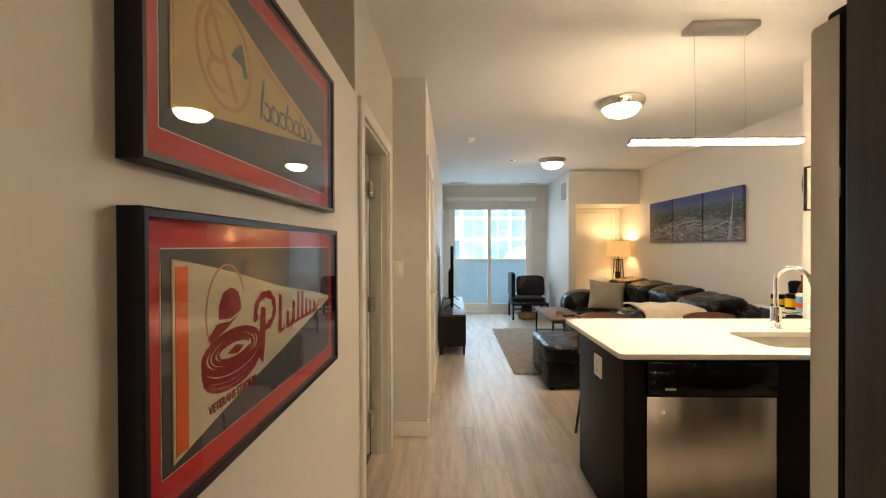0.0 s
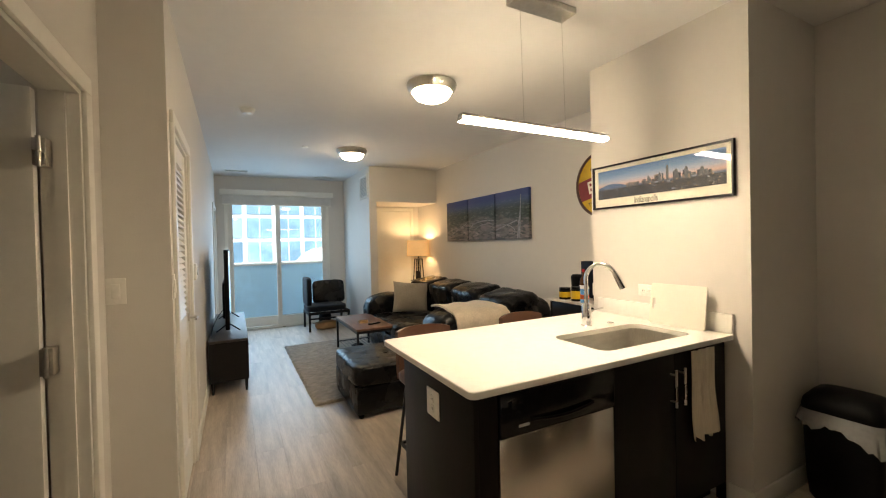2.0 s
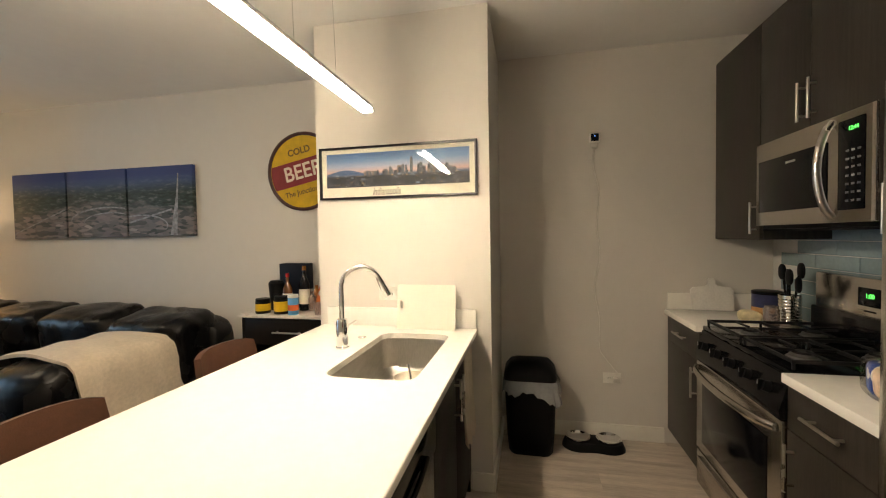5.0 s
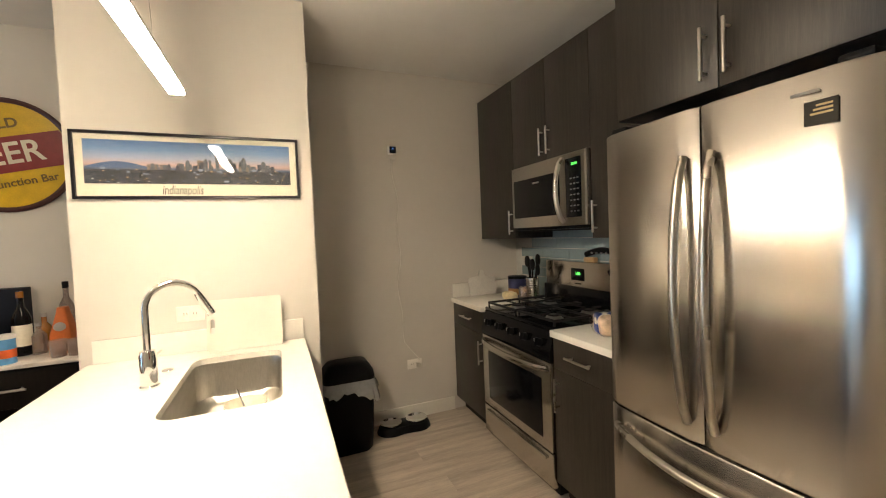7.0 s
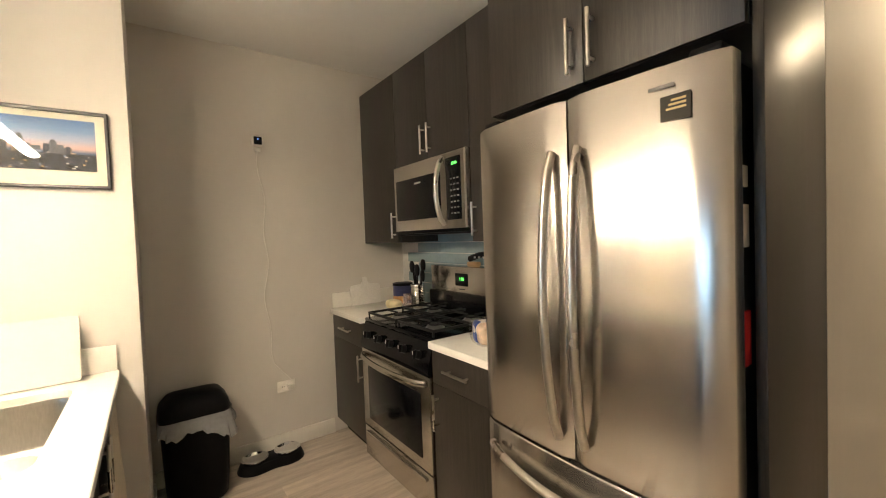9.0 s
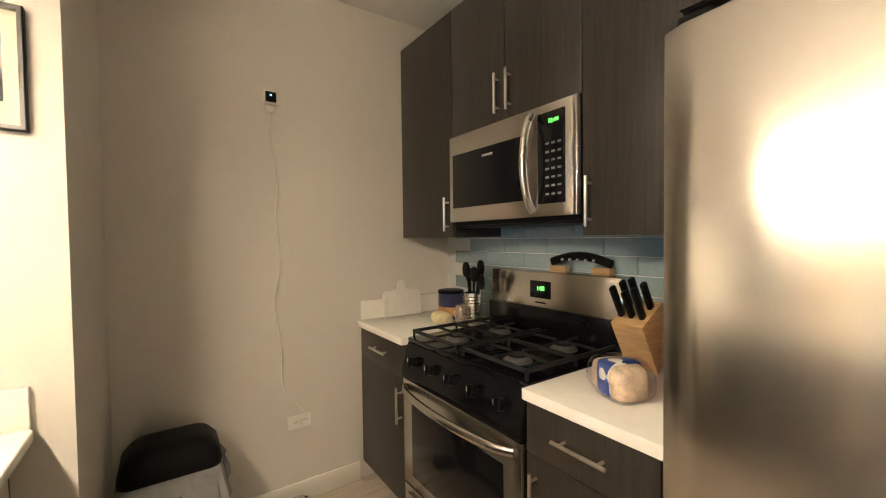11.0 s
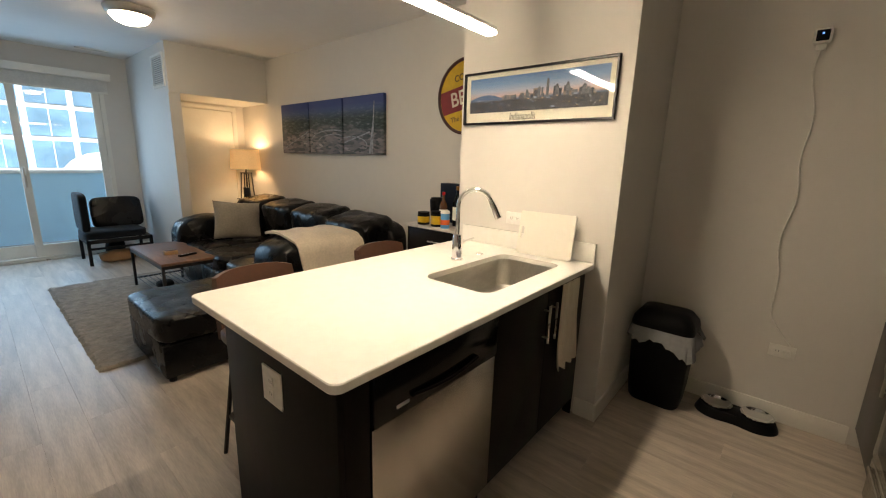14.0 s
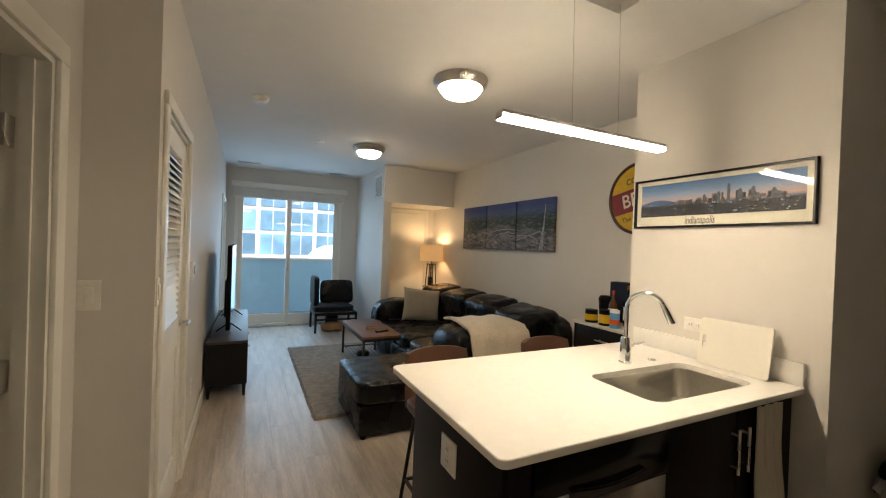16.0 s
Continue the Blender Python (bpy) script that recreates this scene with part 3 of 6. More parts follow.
# balcony and the building across
solo("balcony_floor", box(-2.0, 4.0, NY + 0.18, 10.3, -0.12, -0.02), CONCRETE, "grey concrete balcony floor", "balcony", "structure")
par = thing("balcony_parapet", "pale blue-grey balcony parapet with white cap", "parapet", (1, 10.1, 0), kind="structure")
part("panel", box(-2.0, 4.0, 10.05, 10.15, -0.02, 1.06), PARAPET, par)
part("cap_rail", box(-2.0, 4.0, 10.02, 10.18, 1.06, 1.11, 0.006), TRIM, par)
wall("wall_balcony_side", (-2.1, -2.0, NY + 0.18, 10.3, -0.1, H), (4.0, 4.1, NY + 0.18, 10.3, -0.1, H))
solo("ground", box(-400, 400, 10.4, 900, -12.3, -12.0), mat("street", (0.14, 0.14, 0.15), 0.8, var=0.2, scale=0.3), "grey street far below the balcony", "ground", "structure")
um = thing("patio_umbrella", "white domed patio umbrella beyond the parapet", "umbrella", (2.45, 12.6, -1.2))
part("canopy", lathe([(0.86, 0.85), (0.80, 1.02), (0.62, 1.22), (0.36, 1.36), (0.0, 1.42)], (2.45, 12.6, 0), 24), mat("umbrella_cloth", (0.85, 0.85, 0.84), 0.7), um)
part("pole", rod((2.45, 12.6, -1.2), (2.45, 12.6, 1.4), 0.025), SILVER, um)
solo("terrace", box(-3, 9, 11.2, 14.5, -1.4, -1.2), CONCRETE, "concrete terrace below the parapet", "terrace", "structure")
fac = thing("apartment_building", "white gridded apartment block with blue glass windows", "building", (4, 30, -12))
part("wall", box(-24, 34, 31.0, 40, -12, 22), FACADE, fac)
PW, PH = 1.85, 1.62
wm = bmesh.new()
box(0, PW - 0.26, 0, 0.06, 0, PH - 0.24, bm=wm)
w0 = part("window", wm, FARGLASS, fac, smooth=False)
vb = boxes((PW / 2 - 0.15, PW / 2 - 0.11, -0.03, 0, 0, PH - 0.24))
m0 = part("mullion", vb, FACADE, w0, smooth=False)
first = True
for j in range(11):
    for i in range(16):
        x, z = -12.0 + i * PW, -6.0 + j * PH
        if first:
            w0.location, first = (x, 30.93, z), False
            m0.matrix_parent_inverse = Matrix.Identity(4)
            continue
        w = new("window", w0.data)
        w.parent, w.matrix_parent_inverse, w.location = fac, w0.matrix_parent_inverse.copy(), (x, 30.93, z)
        q = new("mullion", m0.data)
        q.parent = w

# ---- ceiling fittings ----


def dome_light(x, y):
    t = thing("ceiling_light", "lit flush-mount ceiling light, glass dome in nickel ring", "ceiling light", (x, y, H), group="flush ceiling lights")
    part("ring", lathe([(0.0, H), (0.19, H), (0.195, H - 0.012), (0.187, H - 0.04), (0.165, H - 0.066), (0.158, H - 0.066), (0.15, H - 0.05), (0.0, H - 0.045)], (x, y, 0), 40), NICKEL, t, "brushed nickel ring")
    part("dome", lathe([(0.149, H - 0.056), (0.146, H - 0.08), (0.122, H - 0.11), (0.075, H - 0.13), (0.0, H - 0.137)], (x, y, 0), 36), DOME, t, "glowing frosted glass dome")
    return t


dome_light(0.14, -1.60)
dome_light(1.53, 3.55)
dome_light(1.52, 5.90)
pen = thing("pendant_light", "lit linear LED pendant hanging over the peninsula", "pendant light", (1.54, 2.34, H))
part("canopy", box(1.40, 1.78, 2.30, 2.41, H - 0.035, H - 0.001, 0.004), SILVER, pen, "silver ceiling canopy")
part("housing", box(1.068, 2.027, 2.311, 2.359, 2.014, 2.03, 0.003), SILVER, pen)
part("diffuser", box(1.07, 2.022, 2.309, 2.361, 1.994, 2.0135, 0.005), BAR, pen, "glowing white diffuser")
part("end_cap", box(2.0225, 2.027, 2.311, 2.359, 1.996, 2.0135, 0.001), SILVER, pen)
part("end_cap", box(1.0655, 1.0695, 2.311, 2.359, 1.996, 2.0135, 0.001), SILVER, pen)
for x in (1.44, 1.72):
    part("cable", rod((x, 2.335, 2.03), (x, 2.35, H - 0.03), 0.0012, seg=6), SILVER, pen)
sd = thing("smoke_detector", "round white smoke detector on the ceiling", "smoke detector", (0.27, 4.72, H))
part("body", lathe([(0.0, H - 0.045), (0.04, H - 0.045), (0.055, H - 0.03), (0.06, H - 0.012), (0.066, H - 0.01), (0.066, H)], (0.27, 4.72, 0), 28), WHITEPLASTIC, sd)
part("button", rod((0.27, 4.72, H - 0.05), (0.27, 4.72, H - 0.043), 0.012), WHITEPLASTIC, sd)
sk = thing("sprinkler_cap", "small white round sprinkler cap on the ceiling", "sprinkler", (1.0, 5.9, H))
part("cap", lathe([(0.0, H - 0.012), (0.035, H - 0.012), (0.04, H)], (0.95, 5.95, 0), 24), WHITEPLASTIC, sk)


def ceiling_vent(x, y):
    t = thing("ceiling_vent", "small grey slot vent in the ceiling", "vent", (x, y, H), group="ceiling vents")
    part("frame", boxes((x - 0.16, x + 0.16, y - 0.05, y - 0.035, H - 0.01, H), (x - 0.16, x + 0.16, y + 0.035, y + 0.05, H - 0.01, H)), TRIM, t)
    part("backing", box(x - 0.16, x + 0.16, y - 0.035, y + 0.035, H - 0.003, H - 0.0005), KICK, t)
    for k in range(3):
        part("slat", box(x - 0.16, x + 0.16, y - 0.026 + k * 0.02, y - 0.018 + k * 0.02, H - 0.009, H - 0.004), SILVER, t)


ceiling_vent(0.2, 7.95)
ceiling_vent(1.62, 8.15)
gv = thing("wall_grille", "white louvred return air grille on the soffit side", "air grille", (2.03, 7.1, 2.35))
part("frame", boxes((2.015, 2.03, 6.90, 6.93, 2.19, 2.56), (2.015, 2.03, 7.30, 7.33, 2.19, 2.56), (2.015, 2.03, 6.93, 7.30, 2.53, 2.56), (2.015, 2.03, 6.93, 7.30, 2.19, 2.22)), WHITEPLASTIC, gv)
part("backing", box(2.026, 2.0295, 6.93, 7.30, 2.22, 2.53), mat("grille_shadow", (0.15, 0.15, 0.15), 0.7), gv)
for k in range(14):
    part("slat", box(2.017, 2.026, 6.93, 7.30, 2.228 + k * 0.022, 2.236 + k * 0.022), WHITEPLASTIC, gv)

# ---- wall plates ----


def plate(name, label, m, w, h, kind="outlet"):
    t = thing(name, label, "outlet" if kind == "outlet" else "switch", m.translation)
    bm = box(-w / 2, w / 2, -h / 2, h / 2, 0, 0.006, 0.002)
    bmesh.ops.transform(bm, matrix=m, verts=bm.verts)
    part("cover", bm, WHITEPLASTIC, t)
    n = 1 if w < 0.09 and h < 0.13 else 2
    for k in range(n):
        if kind == "outlet":
            along = (w > h)
            for s in (-0.02, 0.02):
                c = (s, 0) if along else (0, s)
                bm = box(c[0] - 0.013, c[0] + 0.013, c[1] - 0.015, c[1] + 0.015, 0.006, 0.009, 0.001)
                bmesh.ops.transform(bm, matrix=m, verts=bm.verts)
                r = part("receptacle", bm, WHITEPLASTIC, t)
                bm = boxes((c[0] - 0.007, c[0] - 0.005, c[1] - 0.005, c[1] + 0.005, 0.009, 0.0095), (c[0] + 0.005, c[0] + 0.007, c[1] - 0.005, c[1] + 0.005, 0.009, 0.0095))
                bmesh.ops.transform(bm, matrix=m, verts=bm.verts)
                part("slot", bm, KICK, r)
            break
        else:
            bm = box(-0.016, 0.016, -0.033, 0.033, 0.006, 0.011, 0.002)
            bmesh.ops.transform(bm, matrix=m @ Matrix.Translation(((k - (n - 1) / 2) * 0.046, 0, 0)), verts=bm.verts)
            part("rocker", bm, WHITEPLASTIC, t)
    return t


plate("wall_outlet", "white outlet plate on the kitchen wall above the baseboard", FACE_W(KX, 1.07, 0.425), 0.118, 0.074)
plate("wall_outlet", "white outlet plate on the wall behind the faucet", FACE_W(CX, 2.42, 1.10), 0.118, 0.074)
plate("peninsula_outlet", "white outlet plate on the dark peninsula end", FACE_W(0.868, 2.27, 0.752), 0.112, 0.118)
plate("light_switch", "white rocker switch plate on the stub wall", Matrix(((1, 0, 0, -0.346), (0, 0, -1, 3.015), (0, 1, 0, 1.25), (0, 0, 0, 1))), 0.074, 0.118, "switch")
plate("light_switch", "white rocker switch plate beside the louvered door", FACE_E(LX, 3.055, 1.255), 0.05, 0.118, "switch")
plate("wall_outlet", "white outlet low on the wall by the tv stand", FACE_E(LX, 4.35, 0.42), 0.074, 0.118)
th = thing("thermostat", "small white thermostat on the living room wall", "thermostat", (LX, 4.13, 1.27))
part("body", box(LX, LX + 0.025, 4.085, 4.175, 1.21, 1.33, 0.01), WHITEPLASTIC, th)
part("dial", rod((LX + 0.025, 4.13, 1.275), (LX + 0.03, 4.13, 1.275), 0.03), SILVER, th)

# ---- kitchen: peninsula ----
CT = 0.915
PX0, PY0, PY1 = 0.835, 1.905, 2.825
SX0, SX1, SY0, SY1 = 1.635, 2.315, 2.025, 2.385


def ring_top(x0, x1, y0, y1, z0, z1, r, hole=None, hr=0.06):
    if hole is None:
        return skin([[(x, y, z) for x, y in rounded(x0, x1, y0, y1, rr)] for z, rr in ((z0, r), (z1, r))], True)
    o, i = rounded(x0, x1, y0, y1, r), rounded(*hole, hr)
    e = rounded(x0 + 0.003, x1 - 0.003, y0 + 0.003, y1 - 0.003, r)
    loops = [[(x, y, z0) for x, y in i], [(x, y, z0) for x, y in o], [(x, y, z1 - 0.003) for x, y in o], [(x, y, z1) for x, y in e], [(x, y, z1) for x, y in i], [(x, y, z0) for x, y in i]]
    return skin(loops)


wt = thing("peninsula_worktop", "white quartz worktop with undermount sink cut-out", "worktop", (1.6, 2.3, CT))
part("slab", ring_top(PX0, CX - 0.001, PY0, PY1, CT - 0.026, CT, 0.03, (SX0, SX1, SY0, SY1)), QUARTZ, wt, smooth=False)
part("upstand", box(CX - 0.022, CX - 0.001, 1.912, 2.80, CT + 0.0005, CT + 0.105, 0.003), QUARTZ, wt, "white quartz upstand")

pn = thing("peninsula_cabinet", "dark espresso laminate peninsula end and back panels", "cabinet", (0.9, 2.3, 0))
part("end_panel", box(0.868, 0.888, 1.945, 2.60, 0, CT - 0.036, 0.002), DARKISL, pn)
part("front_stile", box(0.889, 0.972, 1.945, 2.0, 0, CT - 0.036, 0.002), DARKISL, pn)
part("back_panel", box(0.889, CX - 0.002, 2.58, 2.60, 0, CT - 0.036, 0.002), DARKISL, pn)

dw = thing("dishwasher", "stainless steel dishwasher with black control panel", "dishwasher", (1.28, 1.95, 0))
part("body", box(0.98, 1.585, 1.99, 2.56, 0.02, CT - 0.04), KICK, dw)
part("door", box(0.978, 1.588, 1.945, 1.989, 0.11, 0.70, 0.006), STEEL, dw, "stainless door panel")
cp = part("control_panel", box(0.978, 1.588, 1.935, 1.989, 0.705, CT - 0.045, 0.01), BLACKGLOSS, dw, "black control panel")
part("pull", tube([(1.12 + 0.0325 * k, 1.93 - 0.006 * math.sin(math.pi * k / 10), 0.755 - 0.012 * math.sin(math.pi * k / 10)) for k in range(11)], 0.008), BLACKGLOSS, cp)
part("badge", box(1.06, 1.11, 1.933, 1.936, 0.735, 0.745), SILVER, cp)
part("kick_plate", box(0.98, 1.585, 2.03, 2.05, 0, 0.105), KICK, dw)

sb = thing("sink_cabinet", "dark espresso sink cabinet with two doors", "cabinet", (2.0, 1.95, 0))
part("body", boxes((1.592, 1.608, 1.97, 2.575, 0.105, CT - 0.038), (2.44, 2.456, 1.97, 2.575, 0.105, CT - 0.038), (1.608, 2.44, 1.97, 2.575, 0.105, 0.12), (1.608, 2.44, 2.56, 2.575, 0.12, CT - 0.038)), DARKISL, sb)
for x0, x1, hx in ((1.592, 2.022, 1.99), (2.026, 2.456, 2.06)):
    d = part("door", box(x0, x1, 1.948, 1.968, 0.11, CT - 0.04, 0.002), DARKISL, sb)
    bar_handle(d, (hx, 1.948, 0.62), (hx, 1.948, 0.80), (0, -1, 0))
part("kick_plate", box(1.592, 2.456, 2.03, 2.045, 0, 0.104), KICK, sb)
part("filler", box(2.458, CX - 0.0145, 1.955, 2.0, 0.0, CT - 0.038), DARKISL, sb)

sk = thing("sink", "undermount brushed stainless steel sink with drain", "sink", (1.99, 2.2, 0.7))
loops = []
for dx, z in ((-0.012, CT - 0.0265), (0.0, CT - 0.0265), (0.004, CT - 0.04), (0.010, 0.74), (0.03, 0.715), (0.06, 0.708)):
    loops.append([(x, y, z) for x, y in rounded(SX0 + dx, SX1 - dx, SY0 + dx, SY1 - dx, max(0.075 - 0.3 * max(dx, 0), 0.03))])
cx, cy = 1.99, 2.205
loops.append([(cx + 0.045 * math.cos(2 * math.pi * (k + 0.5) / 28 ), cy + 0.045 * math.sin(2 * math.pi * (k + 0.5) / 28), 0.704) for k in range(28)])
bowlbm = skin(loops)
part("basin", bowlbm, SINK, sk)
part("drain", lathe([(0.0, 0.694), (0.03, 0.696), (0.04, 0.703), (0.048, 0.706), (0.05, 0.7045)], (cx, cy, 0), 24), CHROME, sk)
sb2 = thing("soap_bowl", "cream bowl lying in the sink", "bowl", (2.08, 2.17, 0.71))
part("bowl", lathe([(0.0, 0.712), (0.045, 0.712), (0.07, 0.735), (0.085, 0.77), (0.081, 0.77), (0.066, 0.738), (0.04, 0.72), (0.0, 0.718)], (2.08, 2.17, 0), 28), mat("cream_ceramic", (0.75, 0.70, 0.58), 0.25), sb2)
part("spoon", tube([(2.08, 2.17, 0.725), (2.13, 2.19, 0.76), (2.16, 2.21, 0.80)], [0.008, 0.004, 0.005], 8), CHROME, sb2)

fc = thing("faucet", "tall chrome pull-down kitchen faucet", "faucet", (2.0, 2.475, CT))
fx, fy = 2.0, 2.475
dx, dy = 0.36, -0.933
part("base", lathe([(0.033, CT), (0.033, CT + 0.006), (0.028, CT + 0.012), (0.028, CT + 0.12), (0.024, CT + 0.135), (0.014, CT + 0.14)], (fx, fy, 0), 28), CHROME, fc)
pts = [(fx, fy, CT + 0.13), (fx, fy, CT + 0.22)]
R = 0.09
for k in range(17):
    a = math.pi * (1 - 0.88 * k / 16)
    pts.append((fx + dx * (R + R * math.cos(a)), fy + dy * (R + R * math.cos(a)), CT + 0.285 + R * math.sin(a)))
part("spout", tube(pts, 0.0125, 16), CHROME, fc)
e, e0 = Vector(pts[-1]), Vector(pts[-2])
dd = (e - e0).normalized()
part("spray_head", tube([e - dd * 0.01, e + dd * 0.02, e + dd * 0.09], [0.0135, 0.0165, 0.018], 18), CHROME, fc)
lv = rod((fx, fy, CT + 0.085), (fx + 0.05, fy + 0.0, CT + 0.085), 0.011)
rod((fx + 0.045, fy, CT + 0.09), (fx + 0.13, fy - 0.01, CT + 0.10), 0.006, bm=lv)
part("lever", lv, CHROME, fc)
ag = thing("sink_air_gap_cap", "flat round chrome cap in the worktop", "air gap", (2.19, 2.46, CT))
part("cap", lathe([(0.0, CT + 0.008), (0.018, CT + 0.008), (0.022, CT + 0.004), (0.022, CT + 0.0005)], (2.19, 2.46, 0), 24), CHROME, ag)

cb = thing("cutting_board", "white plastic cutting board leaning against the wall", "cutting board", (2.42, 2.18, CT))
tl = Matrix.Translation((2.402, 2.18, CT + 0.002)) @ Matrix.Rotation(radians(9), 4, "Y")
o = [(-x, y) for x, y in rounded(-0.165, 0.165, 0.0, 0.245, 0.012)]
i = [(-x, y) for x, y in rounded(-0.150, -0.130, 0.085, 0.155, 0.009)]
m = tl @ Matrix(((0, 0, -1, 0), (1, 0, 0, 0), (0, 1, 0, 0), (0, 0, 0, 1)))
lp = [[m @ Vector((x, y, z)) for x, y in q] for q, z in ((i, 0), (o, 0), (o, 0.012), (i, 0.012), (i, 0))]
part("board", skin(lp), mat("cutting_board_plastic", (0.80, 0.77, 0.68), 0.45, var=0.02, fine=0.01), cb)

tw = thing("dish_towel", "cream striped dish towel hanging from a cabinet door", "towel", (2.2, 1.94, 0.8))
rows = []
for j in range(15):
    s = j / 14
    z = CT - 0.045 - 0.44 * s
    rows.append([(2.12 + 0.19 * u / 16 + 0.006 * math.sin(5 * s + u), 1.925 + 0.009 * math.sin(u * 1.15 + 0.8 * math.sin(4 * s)) * (0.5 + s) - 0.01 * s, z + 0.01 * math.sin(u * 0.9) * s) for u in range(17)])
part("cloth", drape(rows, 0.005), TOWEL, tw)

# ---- kitchen: cabinets on the back wall ----
BF = 0.718
FX0, FX1 = 0.692, 1.510
SVX0, SVX1 = 1.945, 2.705


def base_cabinet(x0, x1, hinge_right):
    t = thing("base_cabinet", "dark grey-brown laminate base cabinet with drawer and door", "cabinet", ((x0 + x1) / 2, 0.4, 0), group="base cabinets")
    part("body", box(x0, x1, KY, BF - 0.02, 0.10, CT - 0.036), DARK, t)
    d = part("drawer_front", box(x0 + 0.002, x1 - 0.002, BF - 0.019, BF, 0.715, CT - 0.042, 0.002), DARK, t)
    c = (x0 + x1) / 2
    bar_handle(d, (c - 0.085, BF, 0.80), (c + 0.085, BF, 0.80), (0, 1, 0))
    d = part("door", box(x0 + 0.002, x1 - 0.002, BF - 0.019, BF, 0.105, 0.711, 0.002), DARK, t)
    hx = x0 + 0.04 if not hinge_right else x1 - 0.04
    bar_handle(d, (hx, BF, 0.50), (hx, BF, 0.67), (0, 1, 0))
    part("kick_plate", box(x0, x1, BF - 0.09, BF - 0.075, 0, 0.10), KICK, t)


base_cabinet(SVX1 + 0.002, KX - 0.003, False)
base_cabinet(1.530, SVX0 - 0.002, True)
for x0, x1 in ((SVX1 + 0.002, KX - 0.001), (1.515, SVX0 - 0.002)):
    t = thing("kitchen_worktop", "white quartz worktop beside the stove", "worktop", ((x0 + x1) / 2, 0.4, CT), group="worktops")
    part("slab", box(x0, x1, KY + 0.001, BF + 0.02, CT - 0.035, CT, 0.003), QUARTZ, t)
    if x1 > 3:
        part("upstand", box(KX - 0.022, KX - 0.001, KY + 0.012, BF + 0.005, CT + 0.0005, CT + 0.11, 0.003), QUARTZ, t)


def upper_cabinet(x0, x1, z0, z1, y1, doors, pulls):
    t = thing("wall_cabinet", "dark grey-brown wood-grain laminate wall cabinet", "cabinet", ((x0 + x1) / 2, KY, z0), group="wall cabinets")
    part("body", box(x0, x1, KY, y1 - 0.021, z0, z1), DARK, t)
    w = (x1 - x0) / doors
    for k in range(doors):
        d = part("door", box(x0 + k * w + 0.0015, x0 + (k + 1) * w - 0.0015, y1 - 0.02, y1, z0, z1, 0.002), DARK, t)
        bar_handle(d, (pulls[k], y1, z0 + 0.03), (pulls[k], y1, z0 + 0.20), (0, 1, 0))


upper_cabinet(SVX1 + 0.001, KX - 0.003, 1.38, 2.50, 0.435, 1, [SVX1 + 0.035])
upper_cabinet(SVX0, SVX1, 1.872, 2.50, 0.435, 2, [2.29, 2.36])
upper_cabinet(1.517, SVX0 - 0.001, 1.38, 2.50, 0.435, 1, [SVX0 - 0.035])
upper_cabinet(0.686, 1.515, 1.868, 2.50, 0.685, 2, [1.065, 1.140])
solo("fridge_panel", box(0.661, 0.684, KY, 0.655, 0, H - 0.002, 0.002), DARK, "tall dark laminate end panel beside the fridge", "panel")

# tiles behind the stove
back = solo("wall_tile_backing", box(1.48, KX - 0.001, KY, KY + 0.004, CT + 0.001, 1.40), GROUT, "grey-green glass subway tile splashback", "splashback", "structure")
tb = box(0, 0.297, 0, 0.007, 0, 0.072, 0.0015, 1)
t0 = None
for j in range(7):
    for i in range(7):
        x0 = 1.33 + (0.15 if j % 2 else 0) + i * 0.30
        if x0 + 0.297 > KX or x0 < 1.3:
            continue
        if t0 is None:
            t0 = part("tile", tb, TILEGLASS, back, smooth=False)
            o = t0
        else:
            o = new("tile", t0.data)
            o.parent = back
        o.location = (x0, KY + 0.004, CT + 0.004 + j * 0.0755)

# refrigerator
fr = thing("refrigerator", "stainless steel french-door refrigerator with bottom freezer drawer", "refrigerator", (1.07, 0.4, 0))
part("body", box(FX0 + 0.012, FX1 - 0.004, KY + 0.02, 0.694, 0.03, 1.79, 0.004), mat("fridge_side_black", (0.012, 0.012, 0.012), 0.45, spec=0.25), fr)


def bowed(x0, x1, z0, z1, y, depth, n=10):
    """A door front that swells slightly and rounds off at its sides."""
    c = (FX0 + FX1) / 2
    hw = (FX1 - FX0) / 2
    loops = []
    for k in range(n + 1):
        x = x0 + (x1 - x0) * k / n
        yy = y + 0.022 * (1 - ((x - c) / hw) ** 2)
        e = min(x - x0, x1 - x)
        yy -= 0.012 * max(0, 1 - e / 0.012) ** 2
        loops.append([(x, y - depth, z0), (x, yy - 0.004, z0), (x, yy, z0 + 0.006), (x, yy, z1 - 0.006), (x, yy - 0.004, z1), (x, y - depth, z1)])
    return skin(loops, True)


c = (FX0 + FX1) / 2
for x0, x1, hx in ((FX0, c - 0.003, c - 0.045), (c + 0.003, FX1, c + 0.045)):
    d = part("door", bowed(x0, x1, 0.715, 1.80, 0.762, 0.064), STEEL, fr, "brushed stainless door")
    pts = [(hx + (0.006 if hx > c else -0.006) * math.sin(math.pi * k / 14), 0.792 + 0.052 * math.sin(math.pi * k / 14) ** 0.6, 0.78 + 0.87 * k / 14) for k in range(15)]
    part("handle", tube(pts, 0.0135, 14), NICKEL, d, "curved steel handle")
    part("hinge_cap", box(x0 + 0.02 if hx < c else x1 - 0.09, x0 + 0.09 if hx < c else x1 - 0.02, 0.64, 0.745, 1.80, 1.825, 0.008), BLACKPLASTIC, fr)
d = part("freezer_drawer", bowed(FX0, FX1, 0.09, 0.705, 0.762, 0.064, 18), STEEL, fr, "brushed stainless freezer drawer")
